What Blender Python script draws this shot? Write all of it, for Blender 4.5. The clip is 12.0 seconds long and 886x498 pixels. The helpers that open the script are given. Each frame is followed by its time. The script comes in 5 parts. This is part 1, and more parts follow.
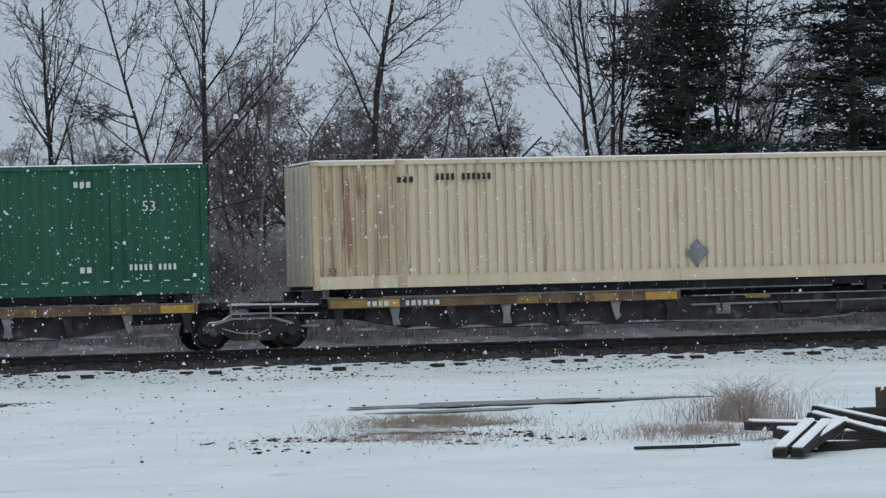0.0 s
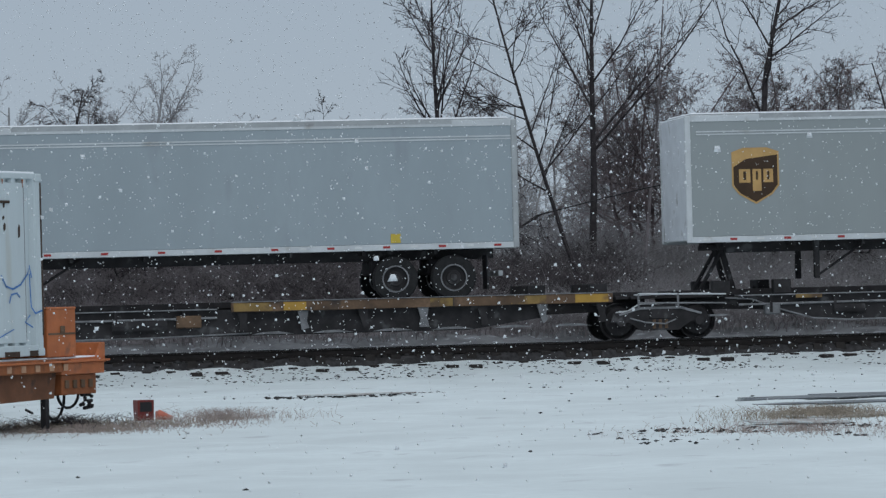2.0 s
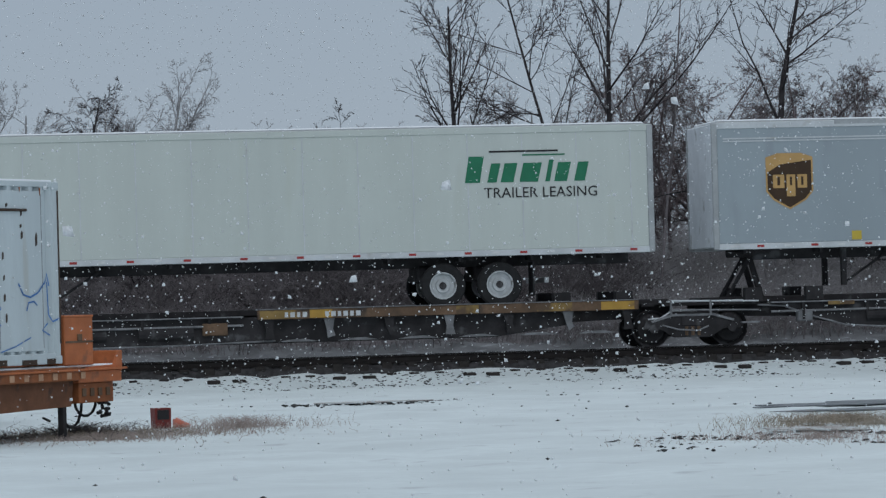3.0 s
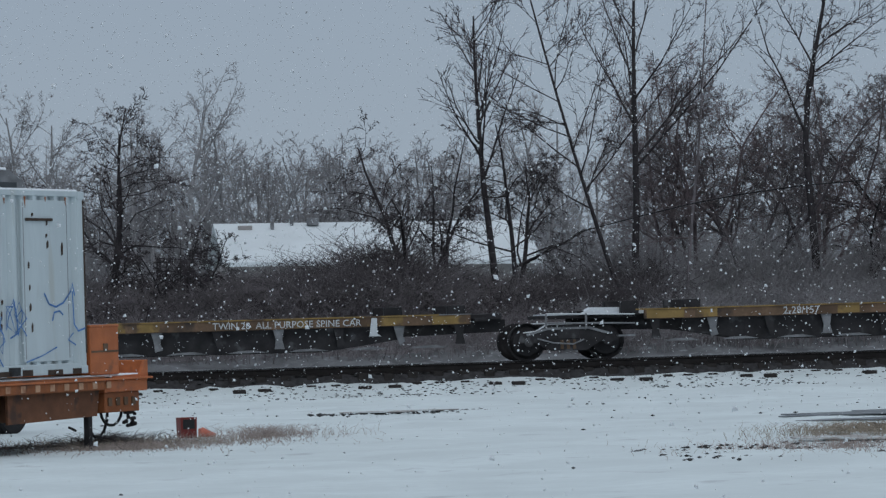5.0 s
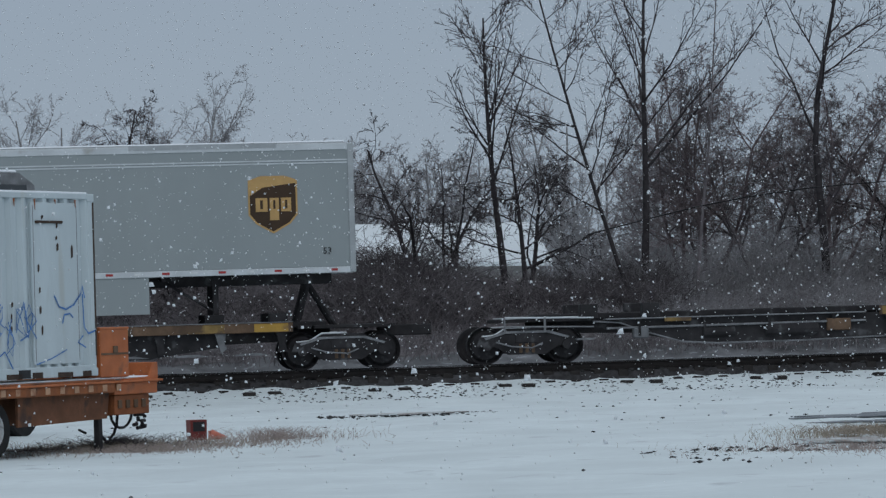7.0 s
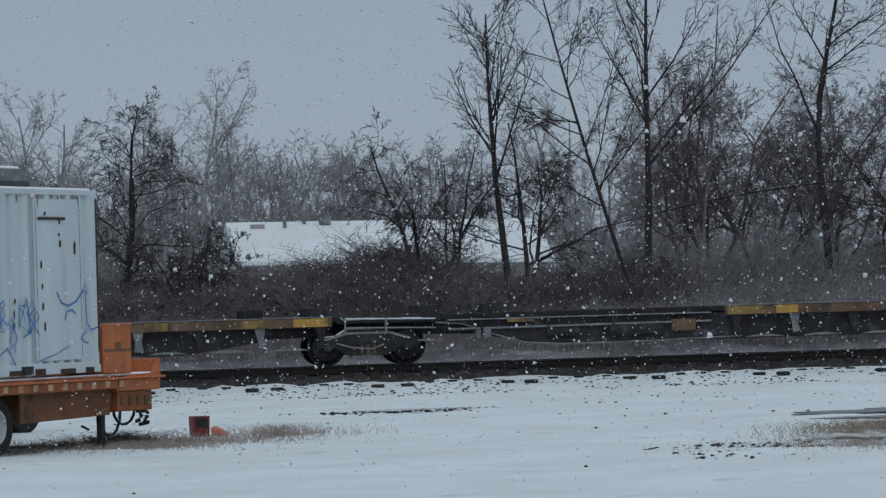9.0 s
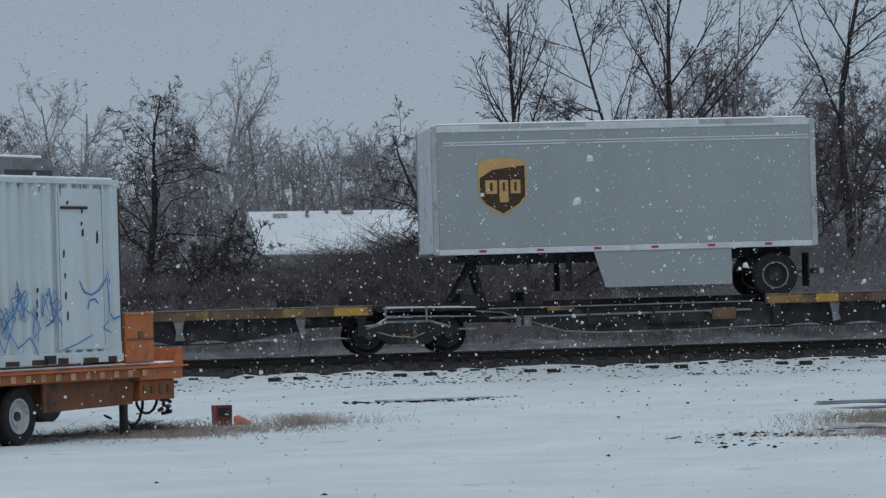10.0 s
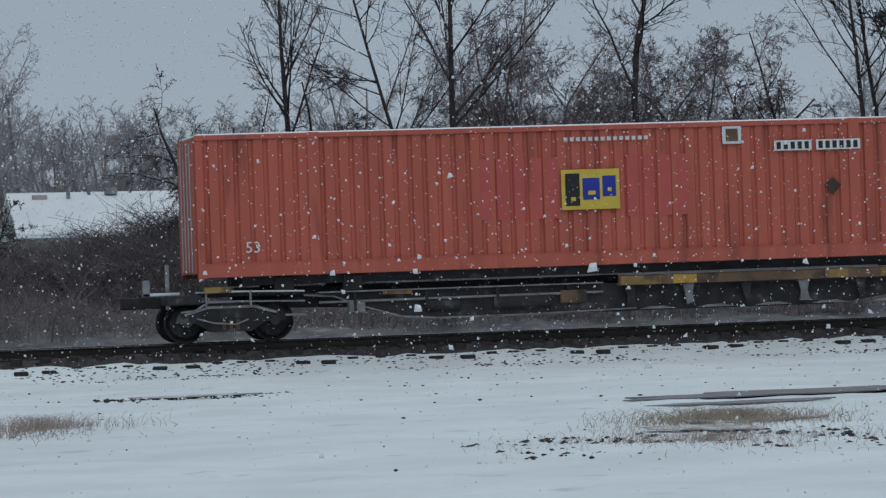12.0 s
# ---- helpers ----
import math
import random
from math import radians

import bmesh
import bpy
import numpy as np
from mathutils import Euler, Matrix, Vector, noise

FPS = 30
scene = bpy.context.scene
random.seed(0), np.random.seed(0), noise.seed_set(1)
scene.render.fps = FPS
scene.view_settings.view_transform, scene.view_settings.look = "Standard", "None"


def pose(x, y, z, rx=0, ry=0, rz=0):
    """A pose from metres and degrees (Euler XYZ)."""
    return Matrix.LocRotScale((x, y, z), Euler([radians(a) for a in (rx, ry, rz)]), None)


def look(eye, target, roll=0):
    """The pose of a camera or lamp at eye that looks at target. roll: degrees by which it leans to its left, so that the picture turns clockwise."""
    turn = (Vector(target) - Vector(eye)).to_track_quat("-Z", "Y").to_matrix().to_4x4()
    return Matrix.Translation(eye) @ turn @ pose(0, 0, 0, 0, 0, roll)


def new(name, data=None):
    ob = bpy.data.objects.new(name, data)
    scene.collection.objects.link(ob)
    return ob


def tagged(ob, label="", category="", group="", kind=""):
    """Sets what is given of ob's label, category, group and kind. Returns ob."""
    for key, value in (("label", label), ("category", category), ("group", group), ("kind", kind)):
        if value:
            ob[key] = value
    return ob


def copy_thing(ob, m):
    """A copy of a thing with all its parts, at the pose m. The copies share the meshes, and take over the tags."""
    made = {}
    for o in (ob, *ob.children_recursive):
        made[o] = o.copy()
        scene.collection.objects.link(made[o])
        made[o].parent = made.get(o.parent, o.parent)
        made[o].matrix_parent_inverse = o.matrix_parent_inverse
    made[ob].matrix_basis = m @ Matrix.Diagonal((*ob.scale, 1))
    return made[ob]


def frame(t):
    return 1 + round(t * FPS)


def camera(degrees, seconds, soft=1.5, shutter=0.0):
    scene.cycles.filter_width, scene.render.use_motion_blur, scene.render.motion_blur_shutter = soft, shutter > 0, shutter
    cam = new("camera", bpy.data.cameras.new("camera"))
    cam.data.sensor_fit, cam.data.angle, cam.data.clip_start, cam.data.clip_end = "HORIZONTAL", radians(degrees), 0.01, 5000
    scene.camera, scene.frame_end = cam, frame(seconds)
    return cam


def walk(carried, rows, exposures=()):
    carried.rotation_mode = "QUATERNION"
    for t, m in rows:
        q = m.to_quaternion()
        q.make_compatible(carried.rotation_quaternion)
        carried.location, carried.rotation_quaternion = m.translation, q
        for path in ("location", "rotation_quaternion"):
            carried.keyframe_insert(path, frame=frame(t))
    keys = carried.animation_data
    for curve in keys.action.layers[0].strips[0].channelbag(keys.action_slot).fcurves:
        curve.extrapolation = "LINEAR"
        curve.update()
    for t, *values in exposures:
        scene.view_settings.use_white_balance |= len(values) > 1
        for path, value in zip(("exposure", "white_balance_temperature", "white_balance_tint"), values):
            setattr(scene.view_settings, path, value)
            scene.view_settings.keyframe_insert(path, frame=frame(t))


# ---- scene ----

# Camera: a tripod-less phone at long zoom, eye 1.9 m, panned along a railway; at the end it closes in.
cam = camera(13.76, 12.0, soft=1.35)
EYE = 1.9
# seconds, yaw to the right, pitch, roll, metres moved ahead
ROWS = [
    (0.0, 14.742, 0.662, 1.56, 0), (0.0334, 14.603, 0.654, 1.54, 0), (0.3, 13.37, 0.582, 1.42, 0), (0.5, 12.67, 0.54, 1.33, 0), (1.0, 10.995, 0.495, 1.27, 0),
    (1.5, 9.337, 0.578, 1.42, 0), (1.8, 8.86, 0.635, 1.47, 0), (2.0, 8.693, 0.668, 1.5, 0), (2.5, 8.554, 0.732, 1.57, 0), (3.0, 8.427, 0.794, 1.57, 0),
    (5.0, 8.029, 0.949, 1.62, 0), (5.5, 7.944, 0.991, 1.63, 0), (6.0, 7.9, 1.0, 1.65, 0), (6.5, 7.875, 0.991, 1.65, 0),
    (7.0, 7.875, 0.989, 1.65, 0), (9.0, 7.833, 0.93, 1.69, 0), (9.5, 7.536, 0.871, 1.69, 0), (10.0, 7.483, 0.772, 1.68, 0),
    (10.5, 7.438, 0.688, 1.75, 0), (11.0, 7.544, 0.659, 1.75, 0), (11.5, 7.785, 0.577, 1.75, 0), (11.7, 7.935, 0.566, 1.77, 0),
    (11.8, 8.44, 0.566, 1.82, 3.4), (11.9, 9.426, 0.48, 1.9, 5.3), (11.9667, 10.48, 0.435, 1.94, 6.45), (12.0, 11.02, 0.415, 1.96, 7.0),
]
AHEAD = radians(9)
walk(cam, [(t, pose(d * math.sin(AHEAD), d * math.cos(AHEAD), EYE, 90 + p, r, -y)) for t, y, p, r, d in ROWS],
     exposures=[(0.0, 0.06, 6500, 10), (1.5, 0.02, 6480, 10), (3.0, -0.16, 6400, 10), (5.0, -0.25, 6300, 10), (9.5, -0.27, 6300, 10), (12.0, -0.22, 6400, 10)])

# Light: an overcast winter sky, brighter overhead, with a wide veiled sun behind the camera
SUN_ELEVATION, SUN_TURN = radians(38), radians(200)
world = bpy.data.worlds.new("overcast_sky")
scene.world = world
world.use_nodes = True
wn, wl = world.node_tree.nodes, world.node_tree.links
wn.clear()
sky = wn.new("ShaderNodeTexSky")
sky.sky_type, sky.sun_disc, sky.sun_elevation, sky.sun_rotation = "NISHITA", False, SUN_ELEVATION, SUN_TURN
sky_bg = wn.new("ShaderNodeBackground")
sky_bg.inputs["Strength"].default_value = 0.05
wl.new(sky.outputs[0], sky_bg.inputs[0])
coord = wn.new("ShaderNodeTexCoord")
sep = wn.new("ShaderNodeSeparateXYZ")
wl.new(coord.outputs["Generated"], sep.inputs[0])
ramp = wn.new("ShaderNodeValToRGB")
ramp.color_ramp.elements[0].position, ramp.color_ramp.elements[0].color = 0.0, (0.40, 0.475, 0.555, 1)
ramp.color_ramp.elements[1].position, ramp.color_ramp.elements[1].color = 0.9, (0.78, 0.86, 0.94, 1)
mid = ramp.color_ramp.elements.new(0.14)
mid.color = (0.355, 0.43, 0.52, 1)
wl.new(sep.outputs[2], ramp.inputs[0])
cloud_bg = wn.new("ShaderNodeBackground")
cloud_bg.inputs["Strength"].default_value = 1.0
wl.new(ramp.outputs[0], cloud_bg.inputs[0])
sky_sum = wn.new("ShaderNodeMixShader")
sky_sum.inputs[0].default_value = 0.92
wl.new(sky_bg.outputs[0], sky_sum.inputs[1])
wl.new(cloud_bg.outputs[0], sky_sum.inputs[2])
sky_out = wn.new("ShaderNodeOutputWorld")
wl.new(sky_sum.outputs[0], sky_out.inputs[0])
sun = new("sun", bpy.data.lights.new("sun", "SUN"))
sun.data.energy, sun.data.angle, sun.data.color = 0.5, radians(40), (1.0, 0.98, 0.95)
sun.matrix_world = look((0, 0, 60), (-20 * math.sin(SUN_TURN) * -1, 60 * 1.0, 0))


# ---- materials ----
def material(name, colour, rough=0.7, metal=0.0, vary=0.25, scale=6.0, grime=None, grime_at=0.62, grime_scale=1.5, bump=0.15, bump_scale=40.0, stretch=(1, 1, 1), spec=0.3):
    """A worn surface: base colour that varies at two scales, patches of grime, fine relief."""
    m = bpy.data.materials.new(name)
    m.use_nodes = True
    n, l = m.node_tree.nodes, m.node_tree.links
    b = n["Principled BSDF"]
    b.inputs["Metallic"].default_value, b.inputs["Specular IOR Level"].default_value = metal, spec
    tc = n.new("ShaderNodeTexCoord")
    mp = n.new("ShaderNodeMapping")
    mp.inputs["Scale"].default_value = stretch
    l.new(tc.outputs["Object"], mp.inputs[0])
    def noise_of(s, detail=4.0):
        t = n.new("ShaderNodeTexNoise")
        t.inputs["Scale"].default_value, t.inputs["Detail"].default_value = s, detail
        l.new(mp.outputs[0], t.inputs["Vector"])
        return t.outputs["Fac"]
    def mix(fac, a, c, kind="MIX"):
        x = n.new("ShaderNodeMix")
        x.data_type, x.blend_type = "RGBA", kind
        if isinstance(fac, float):
            x.inputs[0].default_value = fac
        else:
            l.new(fac, x.inputs[0])
        for sock, v in ((x.inputs[6], a), (x.inputs[7], c)):
            if isinstance(v, tuple):
                sock.default_value = (*v, 1)
            else:
                l.new(v, sock)
        return x.outputs[2]
    def steep(fac, lo, hi):
        r = n.new("ShaderNodeMapRange")
        r.inputs[1].default_value, r.inputs[2].default_value = lo, hi
        l.new(fac, r.inputs[0])
        return r.outputs[0]
    dark = tuple(c * (1 - vary) for c in colour)
    light = tuple(min(c * (1 + vary * 0.7), 0.95) for c in colour)
    col = mix(steep(noise_of(scale), 0.35, 0.65), dark, light)
    col = mix(steep(noise_of(scale * 9, 6.0), 0.3, 0.7), col, mix(0.5, col, dark))
    if grime:
        col = mix(steep(noise_of(grime_scale, 8.0), grime_at, grime_at + 0.1), col, grime)
    l.new(col, b.inputs["Base Color"])
    rr = steep(noise_of(scale * 3), 0.0, 1.0)
    rm = n.new("ShaderNodeMapRange")
    rm.inputs[3].default_value, rm.inputs[4].default_value = max(rough - 0.12, 0.05), min(rough + 0.12, 1)
    l.new(rr, rm.inputs[0])
    l.new(rm.outputs[0], b.inputs["Roughness"])
    if bump:
        bp = n.new("ShaderNodeBump")
        bp.inputs["Strength"].default_value, bp.inputs["Distance"].default_value = bump, 0.02
        l.new(noise_of(bump_scale, 5.0), bp.inputs["Height"])
        l.new(bp.outputs[0], b.inputs["Normal"])
    return m


M = {
    "snow": material("snow", (0.66, 0.72, 0.73), 0.85, vary=0.10, scale=0.45, grime=(0.52, 0.56, 0.575), grime_at=0.62, grime_scale=1.3, bump=0.9, bump_scale=5.0),
    "snow_cap": material("snow_cap", (0.82, 0.85, 0.88), 0.9, vary=0.05, scale=3, bump=0.3, bump_scale=12),
    "dust_snow": material("dusted_ground", (0.15, 0.153, 0.16), 0.9, vary=0.4, scale=1.2, grime=(0.28, 0.29, 0.31), grime_at=0.6, grime_scale=2.5, bump=0.5),
    "ballast": material("wet_ballast", (0.05, 0.048, 0.05), 0.8, vary=0.5, scale=8, bump=0.8, bump_scale=25),
    "earth": material("dark_bank_earth", (0.17, 0.155, 0.16), 0.95, vary=0.5, scale=1.5, grime=(0.15, 0.142, 0.146), grime_at=0.6, grime_scale=2.0, bump=0.6),
    "mud": material("bare_gravel", (0.42, 0.40, 0.385), 0.9, vary=0.25, scale=2, grime=(0.56, 0.6, 0.61), grime_at=0.5, grime_scale=3, bump=0.6),
    "puddle": material("wet_slush", (0.16, 0.175, 0.19), 0.35, vary=0.2, scale=2, bump=0.1),
    "tie": material("creosoted_tie", (0.03, 0.026, 0.024), 0.85, vary=0.4, scale=5, bump=0.6),
    "rail": material("rail_steel", (0.03, 0.026, 0.025), 0.6, 0.5, vary=0.3, scale=5),
    "rail_head": material("rail_head", (0.30, 0.31, 0.33), 0.3, 0.9, vary=0.1, scale=9),
    "bark": material("bark", (0.056, 0.05, 0.053), 0.95, vary=0.4, scale=6, bump=0.6),
    # distance haze is put into this paler bark colour
    "far_bark": material("hazed_far_bark", (0.27, 0.265, 0.27), 0.95, vary=0.3, scale=3, bump=0.2),
    "dark_twig": material("dark_twigs", (0.125, 0.112, 0.118), 0.95, vary=0.35, scale=2, bump=0.0),
    "twig": material("twigs", (0.22, 0.20, 0.208), 0.95, vary=0.4, scale=2, bump=0.0),
    "red_twig": material("red_twigs", (0.205, 0.168, 0.174), 0.95, vary=0.35, scale=1.2, bump=0.0),
    # pale twigs: the haze of falling snow is put into the colour
    "grey_twig": material("hazed_pale_twigs", (0.31, 0.30, 0.31), 0.95, vary=0.3, scale=0.6, bump=0.0),
    "vine": material("vines", (0.078, 0.067, 0.072), 0.95, vary=0.4, scale=2, bump=0.0),
    "needle": material("pine_needles", (0.045, 0.062, 0.056), 0.8, vary=0.5, scale=1.2, bump=0.0),
    "straw": material("dry_grass", (0.38, 0.325, 0.26), 0.9, vary=0.35, scale=3, bump=0.0),
    "dry_weed": material("dry_weed", (0.42, 0.35, 0.32), 0.9, vary=0.3, scale=3, bump=0.0),
    "rock": material("dark_stone", (0.05, 0.05, 0.05), 0.9, vary=0.4, scale=4, bump=0.3),
    "cream": material("cream_paint", (0.61, 0.52, 0.375), 0.55, vary=0.08, scale=1.0, grime=(0.42, 0.33, 0.22), grime_at=0.6, grime_scale=1.6, stretch=(2.5, 2.5, 0.22)),
    "cream_rust": material("cream_rusty", (0.50, 0.40, 0.27), 0.6, vary=0.2, scale=1.5, grime=(0.25, 0.15, 0.09), grime_at=0.58, grime_scale=2, stretch=(3, 3, 0.3)),
    "green": material("green_paint", (0.014, 0.085, 0.052), 0.45, vary=0.2, scale=1.0, grime=(0.03, 0.085, 0.06), grime_at=0.6, stretch=(1, 1, 0.4)),
    "red": material("red_paint", (0.42, 0.102, 0.07), 0.6, vary=0.12, scale=1.0, grime=(0.27, 0.07, 0.05), grime_at=0.58, grime_scale=1.4, stretch=(2, 2, 0.3)),
    "bright_red": material("red_repaint", (0.42, 0.085, 0.075), 0.6, vary=0.08, scale=1.5),
    "grey": material("grey_trailer_paint", (0.28, 0.31, 0.315), 0.4, vary=0.05, scale=0.7, grime=(0.29, 0.32, 0.33), grime_at=0.6, grime_scale=1.0, stretch=(1, 1, 0.35), bump=0.05),
    "blue_grey": material("blue_grey_trailer_paint", (0.30, 0.35, 0.38), 0.4, vary=0.06, scale=0.7, grime=(0.27, 0.31, 0.34), grime_at=0.6, stretch=(1, 1, 0.35), bump=0.05),
    "white": material("white_trailer_paint", (0.52, 0.565, 0.535), 0.45, vary=0.05, scale=0.8, grime=(0.5, 0.54, 0.5), grime_at=0.6, grime_scale=1.2, stretch=(2, 2, 0.25), bump=0.05),
    "pale": material("pale_trim", (0.55, 0.58, 0.6), 0.5, vary=0.12, scale=2, grime=(0.35, 0.34, 0.32), grime_at=0.6),
    "alu": material("worn_aluminium", (0.40, 0.42, 0.43), 0.45, 0.5, vary=0.15, scale=3, grime=(0.2, 0.19, 0.18), grime_at=0.62),
    "steel_dark": material("dark_steel", (0.034, 0.032, 0.034), 0.85, 0.0, vary=0.4, scale=3, grime=(0.09, 0.09, 0.094), grime_at=0.6, grime_scale=3),
    "rust": material("rusty_side_beam", (0.15, 0.095, 0.06), 0.8, vary=0.4, scale=1.8, grime=(0.04, 0.033, 0.03), grime_at=0.55, grime_scale=1.2),
    "yellow": material("worn_yellow_paint", (0.42, 0.25, 0.05), 0.6, vary=0.15, scale=3, grime=(0.2, 0.12, 0.05), grime_at=0.6, grime_scale=2.5),
    "old_yellow": material("faded_yellow_paint", (0.26, 0.17, 0.06), 0.7, vary=0.25, scale=3, grime=(0.10, 0.065, 0.04), grime_at=0.52, grime_scale=2.5),
    "rime": material("snow_plastered_paint", (0.66, 0.69, 0.72), 0.8, vary=0.1, scale=2, grime=(0.42, 0.43, 0.43), grime_at=0.6, grime_scale=2, bump=0.3),
    "dusty": material("slush_dusted_steel", (0.21, 0.215, 0.225), 0.8, vary=0.35, scale=4, bump=0.3),
    "rubber": material("tyre_rubber", (0.018, 0.018, 0.019), 0.85, vary=0.3, scale=6),
    "hub": material("white_wheel_rim", (0.5, 0.52, 0.53), 0.5, 0.2, vary=0.2, scale=6, grime=(0.2, 0.19, 0.18), grime_at=0.6, grime_scale=5),
    "orange": material("orange_paint", (0.44, 0.135, 0.048), 0.55, vary=0.2, scale=2.5, grime=(0.26, 0.10, 0.05), grime_at=0.6, grime_scale=3),
    "rust_orange": material("rusty_orange_paint", (0.29, 0.098, 0.036), 0.7, vary=0.3, scale=2, grime=(0.13, 0.055, 0.03), grime_at=0.54, grime_scale=2.2),
    "box_white": material("weathered_white_paint", (0.50, 0.565, 0.59), 0.6, vary=0.08, scale=1, grime=(0.44, 0.47, 0.46), grime_at=0.6, grime_scale=1.5, stretch=(2, 2, 0.3)),
    "pale_orange": material("faded_orange_paint", (0.50, 0.30, 0.19), 0.7, vary=0.25, scale=5, grime=(0.3, 0.14, 0.08), grime_at=0.58, grime_scale=4),
    "brown_beam": material("rusty_brown_beam", (0.17, 0.075, 0.04), 0.8, vary=0.3, scale=2.5, grime=(0.07, 0.04, 0.03), grime_at=0.56, grime_scale=3),
    "rust_spot": material("rust_streak", (0.06, 0.04, 0.03), 0.8, vary=0.3, scale=5),
    "blue": material("blue_spray_paint", (0.07, 0.19, 0.46), 0.6, vary=0.3, scale=5),
    "black": material("black_paint", (0.02, 0.02, 0.022), 0.5, vary=0.2, scale=4),
    "brown": material("brown_shield", (0.05, 0.027, 0.013), 0.45, vary=0.15, scale=4),
    "gold": material("gold_shield", (0.50, 0.31, 0.12), 0.45, vary=0.12, scale=4),
    "logo_green": material("green_lettering", (0.02, 0.17, 0.09), 0.5, vary=0.1, scale=4),
    "logo_yellow": material("yellow_sign", (0.55, 0.41, 0.06), 0.5, vary=0.1, scale=4),
    "logo_blue": material("blue_lettering", (0.02, 0.035, 0.28), 0.5, vary=0.1, scale=4),
    "mark_white": material("white_lettering", (0.62, 0.64, 0.64), 0.6, vary=0.12, scale=8),
    "reflect_red": material("red_reflector", (0.35, 0.04, 0.04), 0.4, vary=0.1, scale=8),
    "shingle": material("snowy_roof", (0.66, 0.70, 0.72), 0.9, vary=0.06, scale=0.6, bump=0.3, bump_scale=2),
    "siding": material("house_siding", (0.33, 0.31, 0.30), 0.8, vary=0.12, scale=2),
    "glass": material("dark_glass", (0.03, 0.035, 0.04), 0.08, vary=0.1, scale=2, bump=0.0, spec=0.5),
    "cloth_red": material("red_plastic", (0.17, 0.03, 0.026), 0.5, vary=0.15, scale=6),
    "cone": material("orange_cone", (0.5, 0.15, 0.10), 0.55, vary=0.1, scale=8),
    "wood": material("old_timber", (0.10, 0.075, 0.055), 0.9, vary=0.35, scale=3, stretch=(0.4, 4, 4), bump=0.5),
}


def flake_material():
    """Loose snow crystals: half of the light is thrown back, half passes through."""
    m = bpy.data.materials.new("snowflake")
    m.use_nodes = True
    n, l = m.node_tree.nodes, m.node_tree.links
    n.clear()
    a, b, mix, out = n.new("ShaderNodeBsdfDiffuse"), n.new("ShaderNodeBsdfTranslucent"), n.new("ShaderNodeMixShader"), n.new("ShaderNodeOutputMaterial")
    a.inputs[0].default_value = b.inputs[0].default_value = (0.92, 0.94, 0.96, 1)
    mix.inputs[0].default_value = 0.5
    l.new(a.outputs[0], mix.inputs[1]), l.new(b.outputs[0], mix.inputs[2]), l.new(mix.outputs[0], out.inputs[0])
    return m


M["flake"] = flake_material()


# ---- mesh helpers ----
def from_bm(name, bm, mat, smooth=False):
    me = bpy.data.meshes.new(name)
    bm.to_mesh(me)
    bm.free()
    for m in (mat if isinstance(mat, (list, tuple)) else [mat]):
        me.materials.append(M[m])
    if smooth:
        me.polygons.foreach_set("use_smooth", [True] * len(me.polygons))
    return me


def part(name, bm, mat, parent=None, label="", smooth=False, at=None):
    me = bm if isinstance(bm, bpy.types.Mesh) else from_bm(name, bm, mat, smooth)
    ob = new(name, me)
    if parent:
        ob.parent = parent
    if at is not None:
        ob.matrix_basis = at
    return tagged(ob, label) if label else ob


def thing(name, label, category, group="", at=None):
    ob = new(name)
    if at is not None:
        ob.matrix_basis = at
    return tagged(ob, label, category, group)


def box(x0, x1, y0, y1, z0, z1, bevel=0.0, bm=None):
    bm = bm or bmesh.new()
    r = bmesh.ops.create_cube(bm, size=1.0, matrix=Matrix.Translation(((x0 + x1) / 2, (y0 + y1) / 2, (z0 + z1) / 2)) @ Matrix.Diagonal((x1 - x0, y1 - y0, z1 - z0, 1)))
    if bevel:
        edges = list({e for v in r["verts"] for e in v.link_edges})
        bmesh.ops.bevel(bm, geom=edges, offset=bevel, segments=1, affect="EDGES")
    return bm


def prism(outline, y0, y1, bm=None):
    """An outline in x and z, pulled from y0 to y1."""
    bm = bm or bmesh.new()
    a = [bm.verts.new((x, y0, z)) for x, z in outline]
    b = [bm.verts.new((x, y1, z)) for x, z in outline]
    fs = [bm.faces.new(a), bm.faces.new(b[::-1])]
    k = len(a)
    fs += [bm.faces.new((a[i], b[i], b[(i + 1) % k], a[(i + 1) % k])) for i in range(k)]
    bmesh.ops.recalc_face_normals(bm, faces=fs)
    return bm


def rod(p, q, r, sides=8, r2=None, bm=None):
    bm = bm or bmesh.new()
    p, q = Vector(p), Vector(q)
    m = Matrix.Translation((p + q) / 2) @ (q - p).to_track_quat("Z", "Y").to_matrix().to_4x4()
    bmesh.ops.create_cone(bm, cap_ends=True, segments=sides, radius1=r, radius2=r if r2 is None else r2, depth=(q - p).length, matrix=m)
    return bm


def lathe(profile, sides=24, bm=None, caps=True):
    """A profile of (radius, y) turned round the y axis."""
    bm = bm or bmesh.new()
    rings = []
    for r, y in profile:
        rings.append([bm.verts.new((r * math.cos(2 * math.pi * i / sides), y, r * math.sin(2 * math.pi * i / sides))) for i in range(sides)])
    fs = []
    for a, b in zip(rings, rings[1:]):
        fs += [bm.faces.new((a[i], a[(i + 1) % sides], b[(i + 1) % sides], b[i])) for i in range(sides)]
    if caps:
        fs += [bm.faces.new(rings[0][::-1]), bm.faces.new(rings[-1])]
    bmesh.ops.recalc_face_normals(bm, faces=fs)
    return bm


